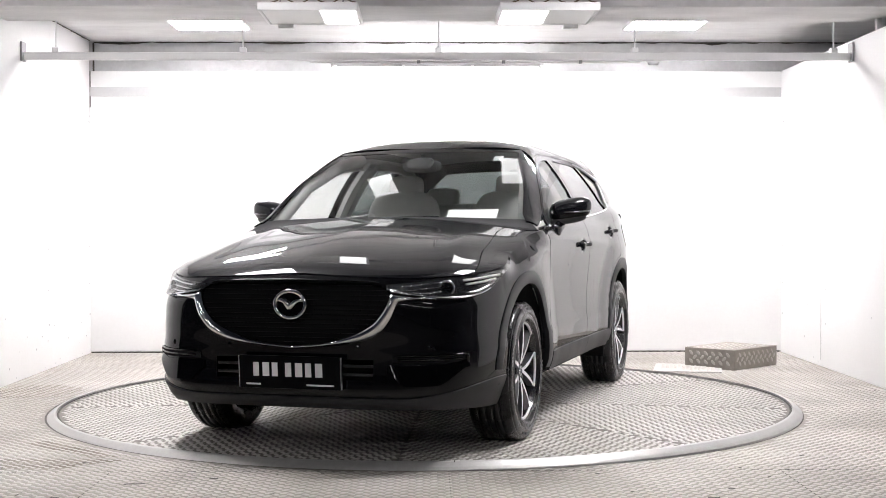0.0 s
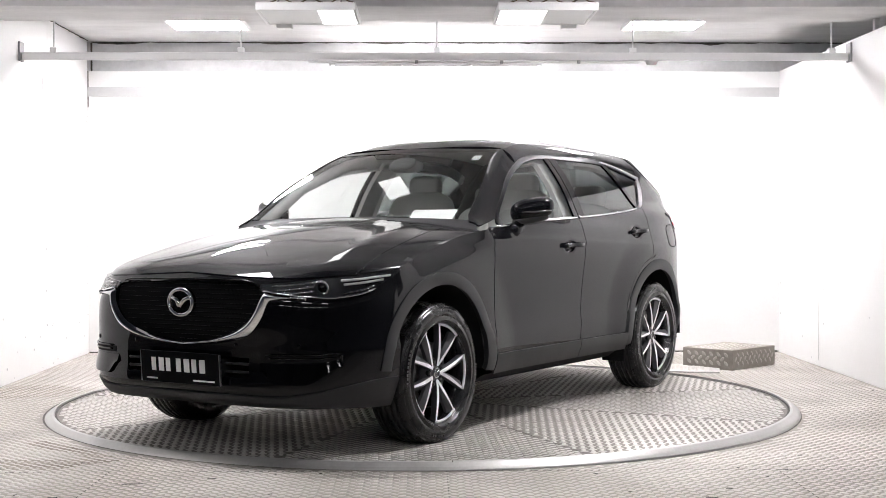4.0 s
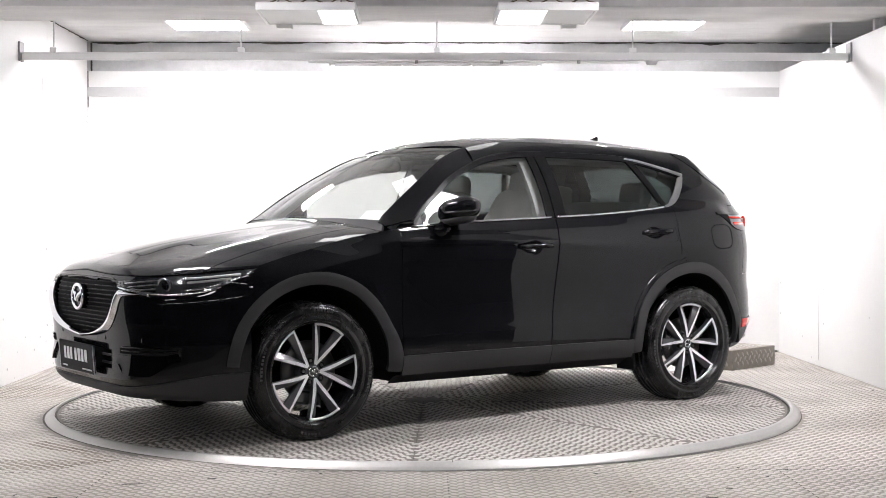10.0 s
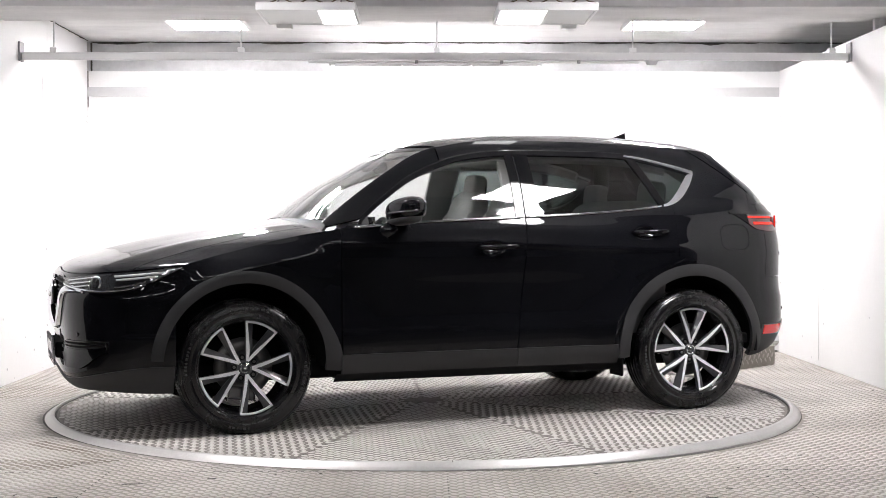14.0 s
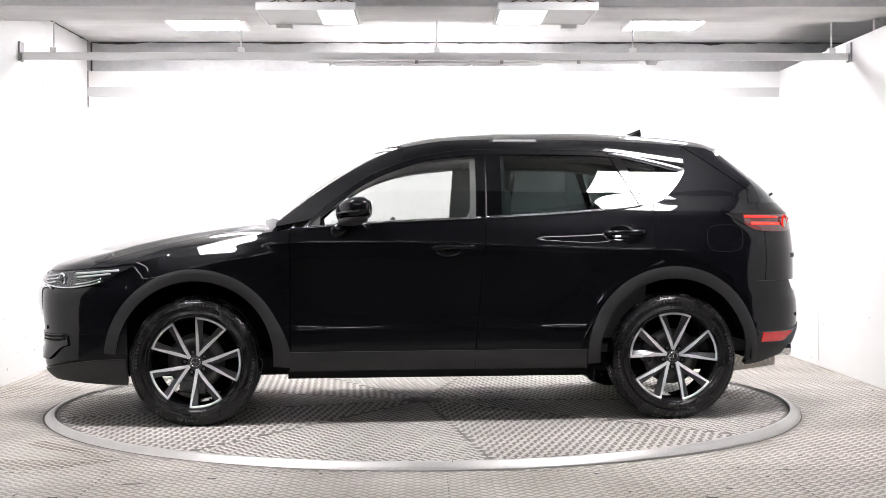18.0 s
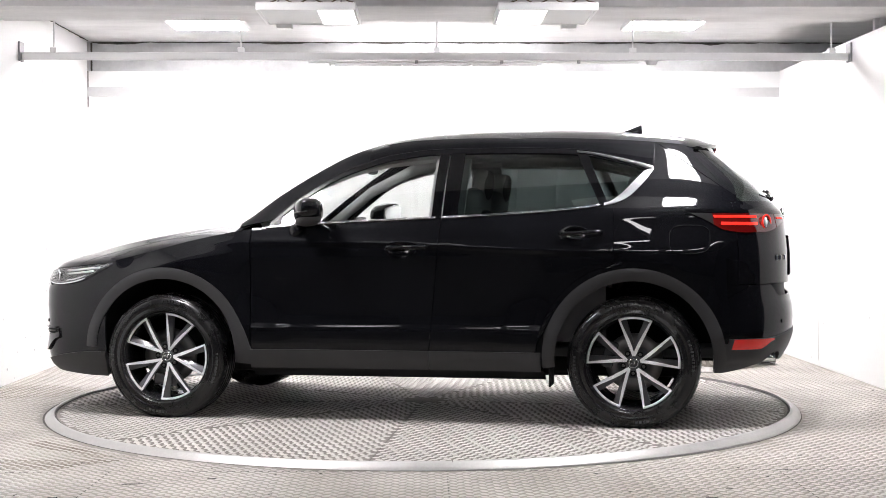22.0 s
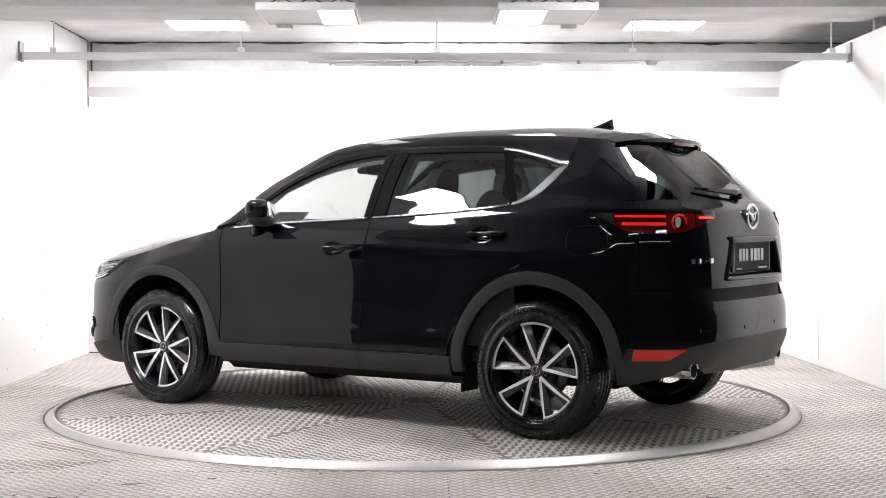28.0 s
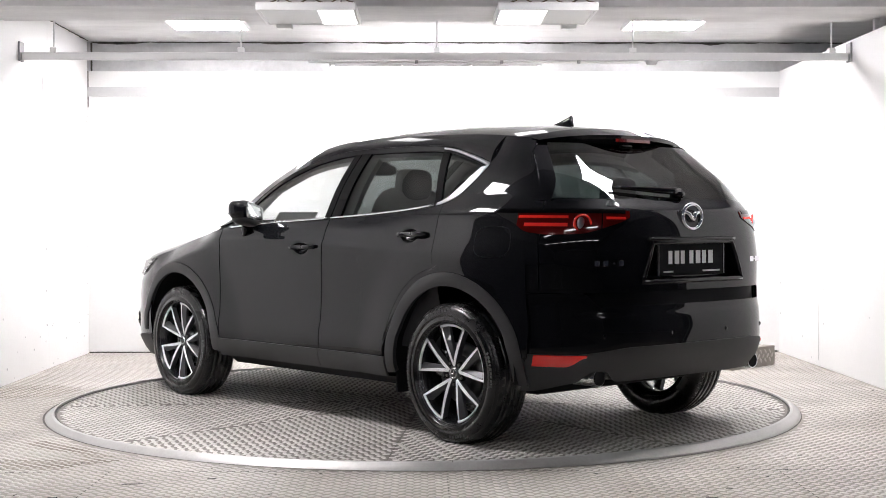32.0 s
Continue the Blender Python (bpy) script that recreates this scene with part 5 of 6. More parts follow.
for s in (-1, 1):
    tl = part("tail_light", rear_lamp_sheet(s, 0.635, 1.36, T_LO, T_HI, 0.005, 40, 8), M_RED, car, "slim red tail light", True)
    part("light_guide", rear_lamp_sheet(s, 0.80, 1.09, lambda t: T_HI(t) - 0.038, lambda t: T_HI(t) - 0.026, 0.009, 30, 3), M_RED_BRIGHT, tl, "brighter red light strip", True)
    part("light_guide", rear_lamp_sheet(s, 0.80, 1.03, lambda t: T_HI(t) - 0.078, lambda t: T_HI(t) - 0.062, 0.009, 30, 3), M_RED_BRIGHT, tl, "brighter red light strip", True)
    part("lamp_brow", rear_lamp_sheet(s, 0.50, 1.36, lambda t: T_HI(t) - 0.014, lambda t: T_HI(t) + 0.003, 0.007, 40, 2), M_GLOSS_BLACK, tl, "", True)
    part("lamp_tip", rear_lamp_sheet(s, 1.10, 1.362, T_LO, T_HI, 0.0065, 16, 4), M_UNDER, tl, "dark tail light tip", True)
    c = tail(0.735, 1.104)
    part("lamp_ring", tube([Vector((c.x - 0.008 + 0.022 * math.cos(a), s * (c.y + 0.034 * math.cos(a)), c.z + 0.040 * math.sin(a))) for a in [2 * math.pi * k / 28 for k in range(28)]], 0.006, 8, None, True, 1.0, Vector((1, 0, 0))), M_RED_BRIGHT, tl, "", True)
    part("reverse_lamp", blob(c.x - 0.002, s * (c.y + 0.004), c.z, 0.012, 0.026, 0.030, 2, 20, 10), M_SATIN, tl, "round clear reversing lamp", True)
    part("inner_lamp", rear_lamp_sheet(s, 0.475, 0.628, T_LO, T_HI, 0.005, 14, 5), M_RED, tl, "red inner lamp on the tailgate", True)
    part("light_guide", rear_lamp_sheet(s, 0.50, 0.61, lambda t: T_HI(t) - 0.042, lambda t: T_HI(t) - 0.030, 0.009, 12, 2), M_RED_BRIGHT, tl, "brighter red light strip", True)
    part("reflector", rear_lamp_sheet(s, 0.71, 0.96, lambda t: 0.414 + 0.045 * step(0.80, 0.71, t), lambda t: 0.470, 0.011, 24, 4), M_REFLECTOR, car, "red bumper reflector", True)
    e = Vector((tail(tail_t(0.615, 0.40), 0.40).x + 0.012, s * 0.615, 0.358))
    ex = part("exhaust_tip", rod(e + Vector((0.16, 0, 0)), e, 0.043, 40), M_CHROME, car, "round chrome exhaust tip")
    part("exhaust_bore", rod(e + Vector((0.05, 0, 0)), e + Vector((-0.002, 0, 0)), 0.036, 28), M_UNDER, ex)
    # small chrome bars
    bm = bmesh.new()
    for k, w in enumerate((0.034, 0.036, 0.014, 0.034)):
        y = s * (0.635 - k * 0.038)
        p = tail(tail_t(abs(y), 0.91), 0.91)
        box(p.x - 0.004, p.x + 0.01, s * p.y - w / 2, s * p.y + w / 2, 0.896 if k != 2 else 0.906, 0.924 if k != 2 else 0.913, 0.002, 1, bm)
    part("name_mark", bm, M_CHROME, tailgate, "small chrome bars")
# wiper and aerial fin
def on_screen(y, z, out):
    p = tail(tail_t(y, z), z)
    return p + Vector((-0.85, 0.15, 0.5)).normalized() * out


w = part("rear_wiper", tube([on_screen(0.01 + 0.05 * k, 1.247 + 0.0025 * k, 0.030 - 0.001 * k) for k in range(9)], lambda q: 0.021 - 0.013 * q, 10, None, False, 0.7), M_GLOSS_BLACK, tailgate, "black rear wiper", True)
part("wiper_blade", tube([on_screen(0.12 + 0.034 * k, 1.246 + 0.0025 * k, 0.016) for k in range(11)], 0.007, 6), M_UNDER, w)
part("wiper_pivot", blob(on_screen(0.01, 1.245, 0.014).x, 0.01, 1.248, 0.030, 0.034, 0.022, 2.5, 16, 8), M_GLOSS_BLACK, w, "", True)
part("washer_nozzle", blob(-1.775, 0.03, 1.505, 0.018, 0.045, 0.010, 3, 16, 8), M_CLAD, sp, "", True)


def fin(u, v):
    x = -1.20 - 0.165 * u
    h = 0.068 * u ** 1.25 * (1 if u < 0.985 else 0.2)
    a = math.pi * v
    y = 0.024 * math.cos(a) * (0.35 + 0.65 * math.sin(math.pi * min(1, 0.15 + 0.8 * u)))
    return Vector((x, y, ROOF_MID(x) - 0.004 + h * math.sin(a) ** 0.45))
part("aerial_fin", sheet(fin, 24, 16, (0, 0, 1), 0), M_PAINT, car, "gloss black shark fin aerial", True)


# ---- wheels ----
def spin_profile(profile, n, bm=None):
    """Revolve (radius, y) points about the y axis."""
    bm = bm or bmesh.new()
    rows = [[bm.verts.new((r * math.cos(2 * math.pi * k / n), y, r * math.sin(2 * math.pi * k / n))) for k in range(n)] for r, y in profile]
    for a, b in zip(rows, rows[1:]):
        for k in range(n):
            bm.faces.new((a[k], b[k], b[(k + 1) % n], a[(k + 1) % n]))
    return bm


def spoke(c, s, n=8):
    """One arm of a V spoke: bright machined ridge (slot 0), a dark facet that falls away into the V (slot 1)."""
    bm = bmesh.new()
    rows = []
    for k in range(n + 1):
        q = k / n
        a0, a1 = c + s * 0.20, c + s * 0.378
        p = Vector((0.036 * math.cos(a0), 0, 0.036 * math.sin(a0))).lerp(Vector((0.2505 * math.cos(a1), 0, 0.2505 * math.sin(a1))), q)
        across = Vector((math.sin(a1), 0, -math.cos(a1))) * s
        y = 0.0765 + 0.0165 * q ** 0.8 + 0.006 * math.sin(math.pi * q)
        w = 0.0130 + 0.040 * q * (1 - q) ** 2 - 0.002 * q
        f = 0.003 + 0.031 * q
        rows.append([bm.verts.new(v) for v in (p + Vector((0, y - 0.034, 0)), p + Vector((0, y - 0.001, 0)), p + across * 0.001 + Vector((0, y, 0)), p + across * w + Vector((0, y + 0.001, 0)),
                                               p + across * (w + f) + Vector((0, y - 0.010 - 0.012 * q, 0)), p + across * (w + f) + Vector((0, y - 0.036, 0)))])
    for a, b in zip(rows, rows[1:]):
        for i in range(5):
            bm.faces.new((a[i], b[i], b[i + 1], a[i + 1])).material_index = 0 if i in (1, 2) else 1
    bm.faces.new(rows[-1]).material_index = 1
    bmesh.ops.recalc_face_normals(bm, faces=bm.faces)
    return bm


def car_wheel(x, s, turn_deg):
    tyre = [(0.252, -0.098), (0.258, -0.110), (0.278, -0.118), (0.305, -0.119), (0.335, -0.113), (0.352, -0.101), (0.360, -0.088)]
    for y in (-0.055, -0.018, 0.018, 0.055):
        tyre += [(0.364, y - 0.005), (0.356, y - 0.004), (0.356, y + 0.004), (0.364, y + 0.005)]
    tyre += [(0.360, 0.088), (0.354, 0.099), (0.3475, 0.106), (0.3440, 0.1085), (0.3425, 0.1065), (0.3400, 0.1070), (0.3380, 0.1110), (0.3300, 0.1155), (0.3120, 0.1190),
             (0.2960, 0.1195), (0.2945, 0.1180), (0.2915, 0.1180), (0.2900, 0.1195), (0.2790, 0.1185), (0.2760, 0.1210), (0.2720, 0.1215), (0.2690, 0.1190), (0.2650, 0.1120), (0.2620, 0.1060), (0.2560, 0.098)]
    wheel = part("wheel", spin_profile(tyre, 120), M_RUBBER, car, "glossy black road tyre on a two-tone alloy wheel", True)
    wheel.matrix_basis = pose(x, s * 0.795, WHEEL_Z, 0, 0, 0 if s > 0 else 180) @ pose(0, 0, 0, 0, turn_deg, 0)
    bm = bmesh.new()
    for k in range(64):
        a = 2 * math.pi * k / 64
        for y in (0.080, -0.080):
            m = Matrix.Rotation(-a, 4, "Y") @ Matrix.Translation((0.356, y, 0)) @ Matrix.Rotation(0.26 if y > 0 else -0.26, 4, "Z")
            box(-0.004, 0.0055, -0.014, 0.014, -0.0125, 0.0125, 0, 1, bm, m)
    part("tyre_tread", bm, M_RUBBER, wheel, "", False)["kind"] = "stuff"
    # raised marks on the sidewall, as plain bars
    bm = bmesh.new()
    for start, count in ((0.35, 9), (3.5, 9), (1.95, 6), (5.1, 6)):
        for k in range(count):
            m = Matrix.Rotation(-(start + 0.062 * k), 4, "Y") @ Matrix.Translation((0.319, 0.1178, 0)) @ Matrix.Rotation(0.10, 4, "Z")
            box(-0.0085, 0.0085, -0.001, 0.0012, -0.0068, 0.0068 if k % 3 else 0.002, 0.0004, 1, bm, m)
    part("sidewall_mark", bm, M_RUBBER_MARK, wheel, "raised bars on the tyre wall")["kind"] = "stuff"
    part("barrel", spin_profile([(0.2560, 0.097), (0.2615, 0.103), (0.2600, 0.1065), (0.2560, 0.105), (0.2545, 0.098), (0.2500, 0.088), (0.2420, 0.070), (0.234, 0.02), (0.226, -0.09), (0.252, -0.098)], 96), M_ALLOY_BLACK, wheel, "gloss black wheel rim", True)
    for p in range(5):
        c = math.radians(72 * p + 63.5)
        for side in (-1, 1):
            part("spoke", spoke(c, side), [M_MACHINED, M_ALLOY_DARK], wheel, "machined silver spoke with a dark facet")
        arc = [Vector((0.2475 * math.cos(c - 0.372 + 0.0465 * k), 0.0945, 0.2475 * math.sin(c - 0.372 + 0.0465 * k))) for k in range(17)]
        part("spoke_rim", tube(arc, 0.0068, 8, None, False, 1.0, Vector((0, 1, 0))), M_MACHINED, wheel, "", True)
    part("hub", spin_profile([(0.098, 0.0), (0.082, 0.052), (0.066, 0.070), (0.040, 0.073), (0.038, 0.068), (0.034, 0.068), (0.033, 0.077), (0.0005, 0.079)], 40), M_ALLOY_DARK, wheel, "", True)
    part("cap_ring", tube([Vector((0.026 * math.cos(a), 0.0800, 0.023 * math.sin(a))) for a in [2 * math.pi * k / 24 for k in range(24)]], 0.0042, 6, None, True, 1.0, Vector((0, 1, 0))), M_CHROME, wheel, "", True)
    bm = tube([(-0.022, 0.0800, 0.008), (-0.008, 0.0800, 0.006), (0.0, 0.0800, -0.008)], 0.0034, 6)
    tube([(0.022, 0.0800, 0.008), (0.008, 0.0800, 0.006), (0.0, 0.0800, -0.008)], 0.0034, 6, bm)
    part("cap_mark", bm, M_CHROME, wheel, "", True)
    for k in range(5):
        a = math.radians(72 * k + 27.5)
        part("nut_bore", rod((0.058 * math.cos(a), 0.050, 0.058 * math.sin(a)), (0.058 * math.cos(a), 0.0725, 0.058 * math.sin(a)), 0.0165, 18), M_UNDER, wheel)
        part("wheel_nut", rod((0.058 * math.cos(a), 0.055, 0.058 * math.sin(a)), (0.058 * math.cos(a), 0.080, 0.058 * math.sin(a)), 0.0115, 6, None, 0.008), M_DISC, wheel)
    part("brake_disc", spin_profile([(0.07, 0.012), (0.072, 0.028), (0.158, 0.028), (0.158, 0.004), (0.07, 0.004)], 56), M_DISC, wheel, "", True)
    part("brake_caliper", box(-0.075, 0.075, -0.02, 0.045, 0.105, 0.175, 0.012, 2, None, Matrix.Rotation(math.radians(150 if x > 0 else 30), 4, "Y")), M_CLEAR_LENS, wheel)
    return wheel


for x, s, a in ((WHEEL_X, 1, 23.5), (-WHEEL_X, 1, 43), (WHEEL_X, -1, 15), (-WHEEL_X, -1, 50)):
    car_wheel(x, s, a)

# ---- underbody ----
part("underbody", box(-1.70, 1.90, -0.62, 0.62, 0.235, 0.36, 0.03, 2), M_UNDER, car)
bm = bmesh.new()
for s in (-1, 1):
    box(-0.83, 0.83, min(s * 0.60, s * 0.80), max(s * 0.60, s * 0.80), 0.24, 0.36, 0.02, 2, bm)
part("chassis_rails", bm, M_UNDER, car)
for cx in (WHEEL_X, -WHEEL_X):
    part("axle", rod((cx, -0.72, WHEEL_Z), (cx, 0.72, WHEEL_Z), 0.045, 14), M_UNDER, car)
part("silencer", blob(-1.80, 0.0, 0.36, 0.14, 0.42, 0.060, 4, 24, 10), M_CLEAR_LENS, car, "", True)
for s in (-1, 1):
    part("mud_flap", box(-0.90, -0.885, min(s * 0.72, s * 0.88), max(s * 0.72, s * 0.88), 0.20, 0.36, 0.004, 1), M_UNDER, car)

# ---- door mirrors, handles, flap ----
for s in (-1, 1):
    tilt = Matrix.Rotation(math.radians(27 * s), 4, "Z")
    taper = Matrix(((1, 0, 0, 0), (0, 1, 0, 0), (0, 0.16 * s, 1, 0), (0, 0, 0, 1)))
    mc = Vector((0.470, s * 0.950, 0))
    spot = lambda x, y, z: mc + tilt @ Vector((x, s * y, 0)) + Vector((0, 0, z))
    mir = part("door_mirror", blob(mc.x, mc.y, 1.184, 0.076, 0.124, 0.066, 2.7, 28, 16, None, tilt @ taper), M_PAINT, car, "gloss black door mirror", True)
    part("mirror_base", blob(mc.x, mc.y - s * 0.012, 1.128, 0.070, 0.104, 0.028, 2.8, 24, 10, None, tilt @ taper), M_CLAD, mir, "black lower mirror shell", True)
    part("mirror_foot", tube([(0.60, s * 0.862, 1.050), (0.565, s * 0.888, 1.065), (0.52, s * 0.910, 1.100)], lambda k: 0.044 - 0.008 * k, 14, None, False, 0.6), M_PAINT, mir, "", True)
    part("foot_trim", tube([(0.655, s * 0.872, 1.060), (0.62, s * 0.897, 1.030), (0.55, s * 0.905, 1.022), (0.52, s * 0.898, 1.035)], 0.004, 6), M_SATIN, mir, "", True)
    gc = spot(-0.068, -0.002, 1.180)
    part("mirror_glass", blob(gc.x, gc.y, gc.z, 0.009, 0.096, 0.053, 4, 24, 8, None, tilt @ taper), M_MIRROR, mir, "mirror glass", True)
    part("indicator", tube([spot(0.073, -0.055, 1.166), spot(0.080, 0.010, 1.168), spot(0.066, 0.082, 1.174), spot(0.024, 0.119, 1.180)], 0.006, 6), M_CLEAR_LENS, mir, "", True)
    part("mirror_quarter", side_sheet(s, lambda z: 0.715, lambda z: 0.655, lambda x: BELT(x) + 0.002, lambda x: GLASS_TOP(x) - 0.012, 6, 6, -0.002), M_CLAD, car, "black triangle beside the mirror", True)
    for x0, x1, z, door in ((0.030, -0.215, 0.966, "front"), (-0.950, -1.185, 1.044, "rear")):
        pts = []
        for k in range(15):
            q = k / 14
            x, zz = x0 + (x1 - x0) * q, z + 0.004 + 0.006 * q
            pts.append((x, s * (side_y(x, zz) + 0.004 + 0.030 * math.sin(math.pi * min(1, max(0, q))) ** 0.35), zz))
        part("door_handle", tube(pts, lambda k: 0.013 if 0.06 < k < 0.94 else 0.010, 12, None, False, 0.75), M_PAINT, car, "gloss black door handle", True)
cx, cz = -1.652, 1.014
def flap(k):
    a = 2 * math.pi * k / 40
    x = cx + 0.108 * math.copysign(abs(math.cos(a)) ** 0.6, math.cos(a))
    z = cz + 0.076 * math.copysign(abs(math.sin(a)) ** 0.6, math.sin(a))
    return Vector((x, side_y(x, z) + 0.0002, z))
part("fuel_flap_gap", tube([flap(k) for k in range(40)], 0.0025, 6, None, True, 1.0, Vector((0, 1, 0))), M_UNDER, car, "", True)
for y in (-0.62, -0.22, 0.22, 0.62):
    p = tail(tail_t(y, 0.56), 0.56)
    part("parking_sensor", blob(p.x, p.y, 0.56, 0.004, 0.012, 0.012, 2, 14, 8), M_GLOSS_BLACK, car)
for y in (-0.66, -0.33, 0.33, 0.66):
    p = nose(nose_t(y, 0.53), 0.53)
    part("parking_sensor", blob(p.x, p.y, 0.53, 0.004, 0.012, 0.012, 2, 14, 8), M_GLOSS_BLACK, car)


# ---- cabin ----
part("cabin_floor", box(-1.95, 0.75, -0.78, 0.78, 0.36, 0.42, 0.01, 1), M_DARK_TRIM, car)
part("headliner", sheet(lambda u, v: roof_pt(0.04 + 0.93 * u, -0.93 + 1.86 * v) - Vector((0, 0, 0.035)), 24, 20, (0, 0, -1), 0), M_HEADLINER, car, "pale grey headliner", True)
part("bulkhead", box(0.80, 0.86, -0.76, 0.76, 0.40, 1.03, 0.01, 1), M_DARK_TRIM, car)
def dash(u, v):
    y = -0.74 + 1.48 * v
    hood = 0.045 * math.exp(-((y + 0.36) / 0.20) ** 2)
    a = u * math.pi * 0.62
    return Vector((0.36 + 0.52 * u ** 0.8 - 0.05 * (y / 0.74) ** 2, y, 0.72 + (0.335 + hood * (1 - u)) * math.sin(min(math.pi / 2, a)) ** 0.7))
db = part("dashboard", sheet(dash, 18, 40, (0, 0, 1), 0), M_DARK_TRIM, car, "dark padded dashboard", True)
part("centre_screen", box(0.40, 0.415, -0.13, 0.13, 1.06, 1.15, 0.004, 1), M_GLOSS_BLACK, db, "dark centre display")
part("dash_trim", tube([(0.372 - 0.05 * (y / 0.74) ** 2, y, 0.90) for y in [-0.70 + 0.07 * k for k in range(21)]], 0.008, 6), M_SATIN, db, "", True)
# steering wheel
c, ax = Vector((0.27, -0.37, 0.965)), Matrix.Rotation(math.radians(-22), 4, "Y")
ring = [c + ax @ Vector((0, 0.185 * math.cos(a), 0.185 * math.sin(a))) for a in [2 * math.pi * k / 40 for k in range(40)]]
sw = part("steering_wheel", tube(ring, 0.016, 10, None, True, 1.0, Vector((1, 0, 0))), M_DARK_TRIM, car, "dark leather steering wheel", True)
part("wheel_boss", blob(c.x, c.y, c.z, 0.035, 0.075, 0.065, 3, 20, 10, None, ax), M_DARK_TRIM, sw, "", True)
for a in (0, math.pi, -math.pi / 2):
    part("wheel_spoke", rod(c, c + ax @ Vector((0, 0.18 * math.cos(a), 0.18 * math.sin(a))), 0.016, 8), M_SATIN, sw)


def seat(x, y, w, label):
    root = part("seat", blob(x, y, 0.66, 0.27, w, 0.10, 4, 24, 12), M_LEATHER, car, label, True)
    lean = Matrix.Rotation(math.radians(-16), 4, "Y")
    part("backrest", blob(x - 0.315, y, 1.00, 0.075, w, 0.325, 4.2, 24, 16, None, lean), M_LEATHER, root, "", True)
    for s in (-1, 1):
        part("bolster", blob(x - 0.27, y + s * (w - 0.045), 0.94, 0.07, 0.05, 0.25, 3, 14, 12, None, lean), M_LEATHER, root, "", True)
    part("seat_back_shell", blob(x - 0.355, y, 0.93, 0.05, w - 0.02, 0.27, 4, 20, 12, None, lean), M_DARK_TRIM, root, "", True)
    return root


def headrest(x, y, parent, w=0.115, z=1.33, h=0.095):
    part("headrest", blob(x, y, z, 0.05, w, h, 4.5, 22, 14, None, Matrix.Rotation(math.radians(-8), 4, "Y")), M_LEATHER, parent, "", True)
    part("headrest_back", blob(x - 0.022, y, z, 0.042, w * 0.97, h * 0.97, 3, 22, 14, None, Matrix.Rotation(math.radians(-8), 4, "Y")), M_DARK_TRIM, parent, "", True)


for y in (-0.37, 0.37):
    st = seat(-0.02, y, 0.25, "pale leather front seat")
    headrest(-0.435, y, st)
bench = part("rear_bench", blob(-0.92, 0, 0.68, 0.25, 0.64, 0.10, 5, 28, 10), M_DARK_TRIM, car, "rear bench seat", True)
part("bench_back", blob(-1.24, 0, 0.98, 0.08, 0.64, 0.27, 5, 28, 14, None, Matrix.Rotation(math.radians(-18), 4, "Y")), M_LEATHER, bench, "", True)
part("bench_shell", blob(-1.285, 0, 0.96, 0.06, 0.63, 0.26, 5, 28, 14, None, Matrix.Rotation(math.radians(-18), 4, "Y")), M_DARK_TRIM, bench, "", True)
for y in (-0.40, 0.40):
    headrest(-1.34, y, bench, 0.12, 1.29, 0.075)
part("parcel_cover", box(-2.02, -1.40, -0.60, 0.60, 1.03, 1.05, 0.008, 1), M_DARK_TRIM, car)
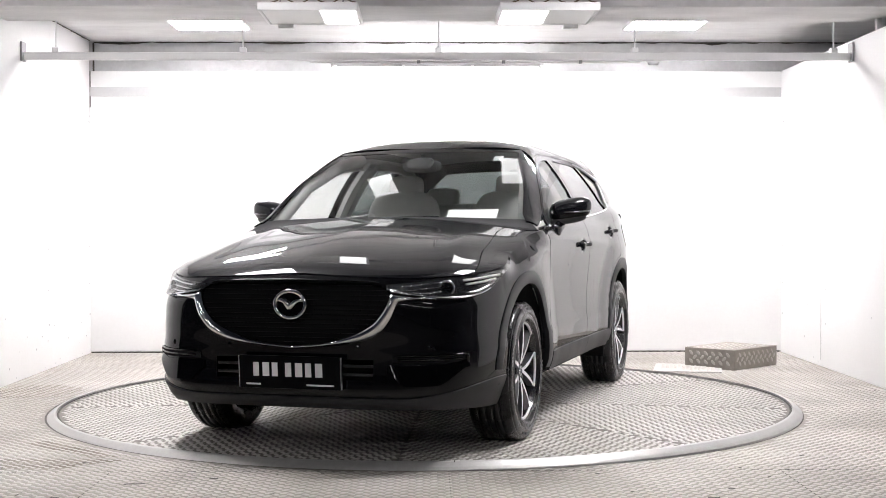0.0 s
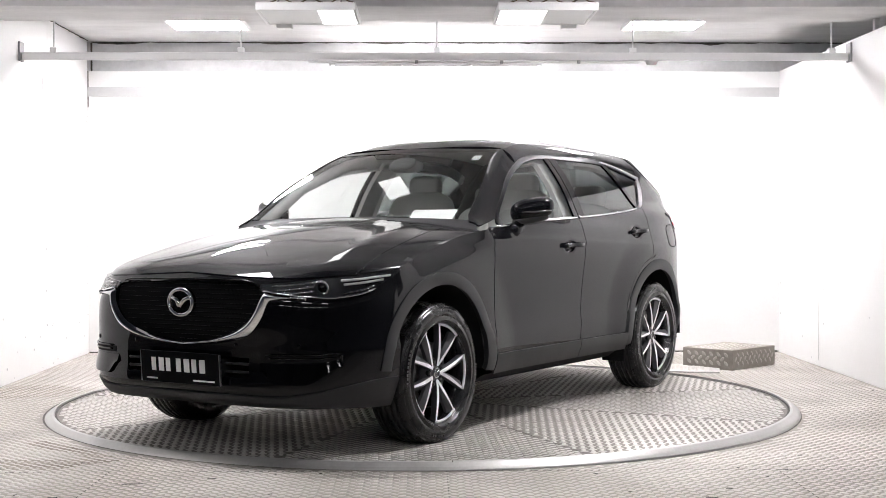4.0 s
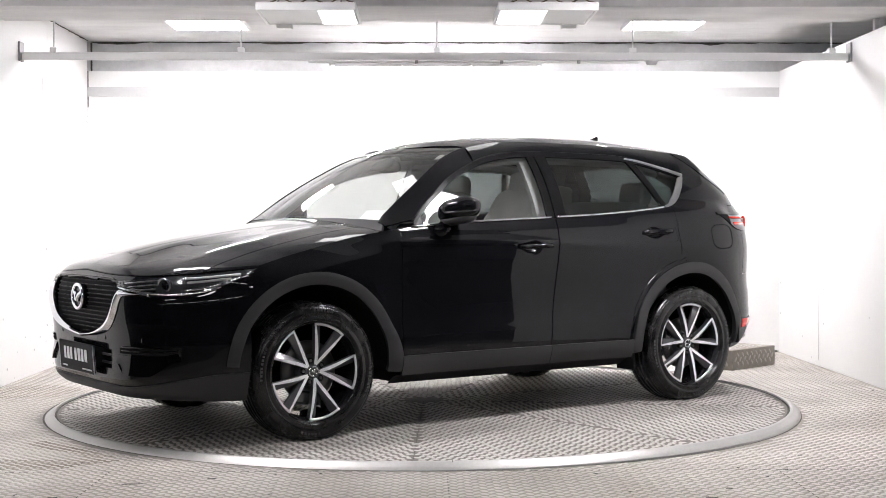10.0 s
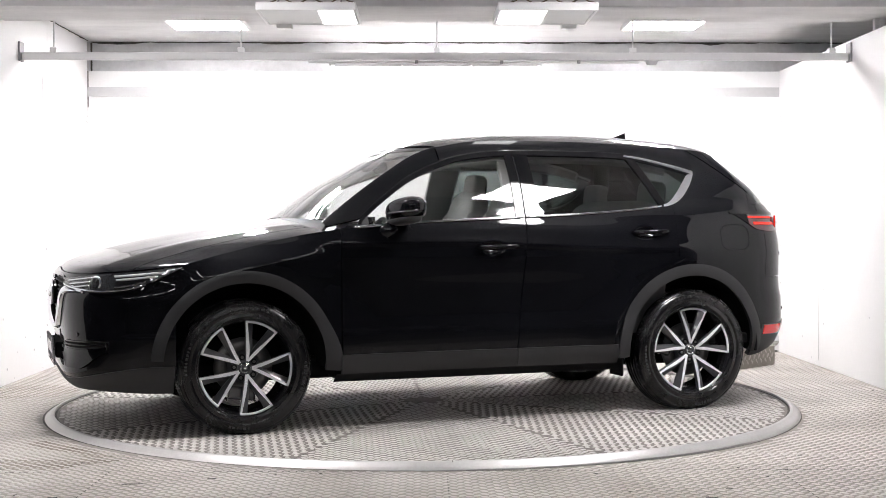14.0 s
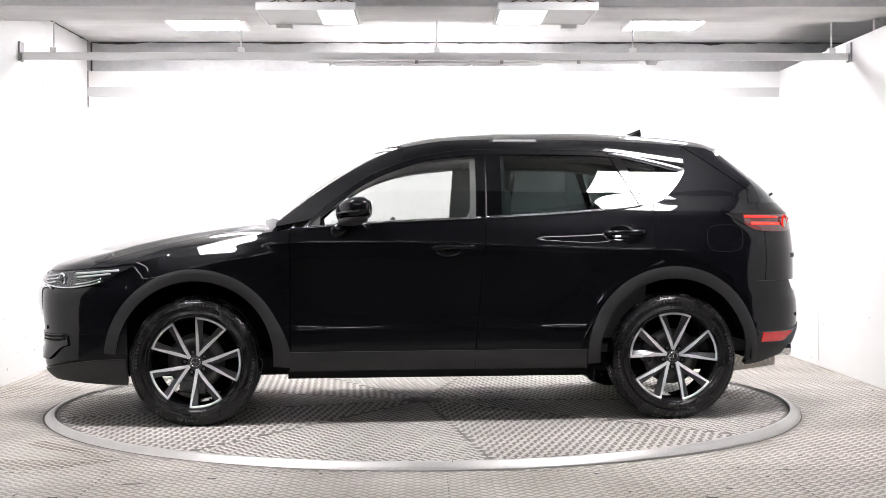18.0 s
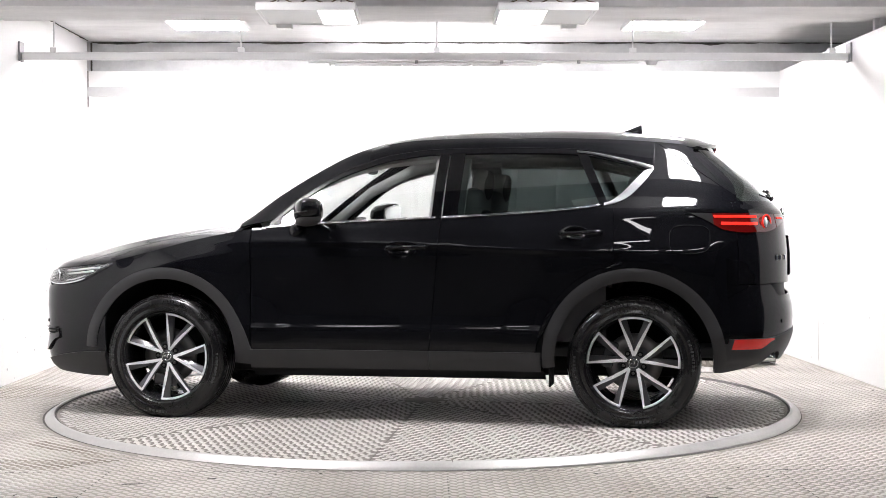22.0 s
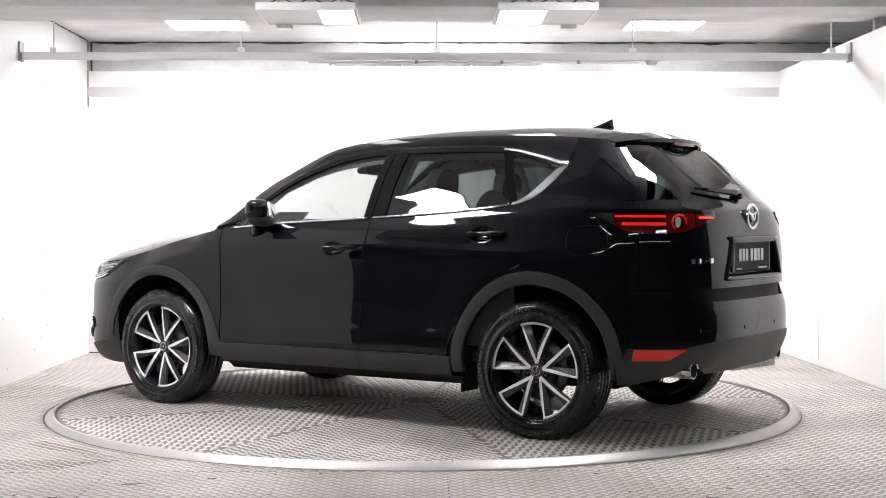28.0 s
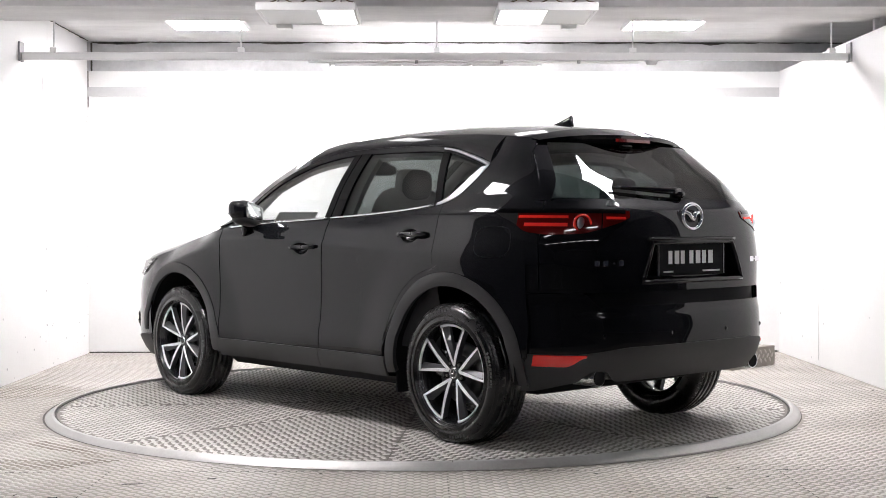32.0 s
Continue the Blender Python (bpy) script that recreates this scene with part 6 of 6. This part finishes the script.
for s in (-1, 1):
    part("door_lining", side_sheet(s, lambda z: 0.70, lambda z: -1.20, lambda x: 0.45, lambda x: BELT(x) - 0.012, 24, 12, -0.075, 0), M_DARK_TRIM, car, "", True)
    part("inner_sill", side_sheet(s, lambda z: 0.70, lambda z: -1.20, lambda x: BELT(x) - 0.02, lambda x: BELT(x) - 0.008, 24, 1, -0.04, 0.04), M_DARK_TRIM, car, "", True)
    part("belt_pillar", side_sheet(s, lambda z: SEAM_B(z) + 0.085, lambda z: SEAM_B(z) - 0.115, lambda x: BELT(x) - 0.02, lambda x: GLASS_TOP(x), 6, 8, -0.060, 0.030), M_HEADLINER, car, "pale cabin pillar trim", True)
    part("header_trim", side_sheet(s, lambda z: 0.40, lambda z: -1.30, lambda x: GLASS_TOP(x) - 0.010 - 0.032 * step(0.40, -0.10, x), lambda x: GLASS_TOP(x) + 0.012, 30, 4, -0.055, 0.030), M_HEADLINER, car, "pale headliner edge", True)
    part("front_pillar", tube([(0.80, s * (side_y(0.80, 1.15) - 0.06), 1.10), (0.50, s * (side_y(0.5, 1.34) - 0.055), 1.325), (0.16, s * (side_y(0.16, 1.50) - 0.055), 1.480), (-0.10, s * (side_y(-0.10, 1.53) - 0.050), 1.520)], 0.036, 10), M_HEADLINER, car, "", True)
    part("rear_pillar", tube([(-1.46, s * (side_y(-1.48, 1.2) - 0.10), 1.10), (-1.50, s * (side_y(-1.55, 1.38) - 0.10), 1.36), (-1.40, s * 0.44, 1.50)], 0.055, 8), M_DARK_TRIM, car, "", True)
mirror = part("cabin_mirror", blob(0.33, 0.0, 1.455, 0.022, 0.125, 0.038, 3, 20, 10, None, Matrix.Rotation(0.15, 4, "Y")), M_DARK_TRIM, car, "", True)
part("mirror_stalk", rod((0.33, 0, 1.47), (0.325, 0, 1.525), 0.010, 8), M_DARK_TRIM, mirror)
part("camera_cover", blob(0.375, 0.0, 1.468, 0.070, 0.085, 0.020, 3, 18, 8, None, Matrix.Rotation(0.5, 4, "Y")), M_DARK_TRIM, car, "", True)
# paper sheet on the dash and a small sticker on the screen
sheet_paper = part("paper_sheet", box(-0.001, 0.001, -0.15, 0.15, -0.105, 0.105, 0, 1), M_PAPER, car, "white paper sheet lying on the dashboard")
sheet_paper.matrix_basis = pose(0.73, 0.42, 1.115, 0, -48, 0)
p = screen_pt(0.86, 0.80)
st = part("screen_sticker", box(-0.0006, 0.0006, -0.028, 0.028, -0.026, 0.026, 0, 1), M_PAPER, car, "small white screen sticker")
st.matrix_basis = pose(p.x - 0.034, p.y - 0.02, p.z - 0.022, 0, -58, 0)



def motions():
    times = [i for i in range(0, 33)]
    walk(turntable, [(t, turn(t, pose(0, 0, 0))) for t in times])
    walk(car, [(t, turn(t, pose(*CAR_ON_TABLE))) for t in times])


motions()
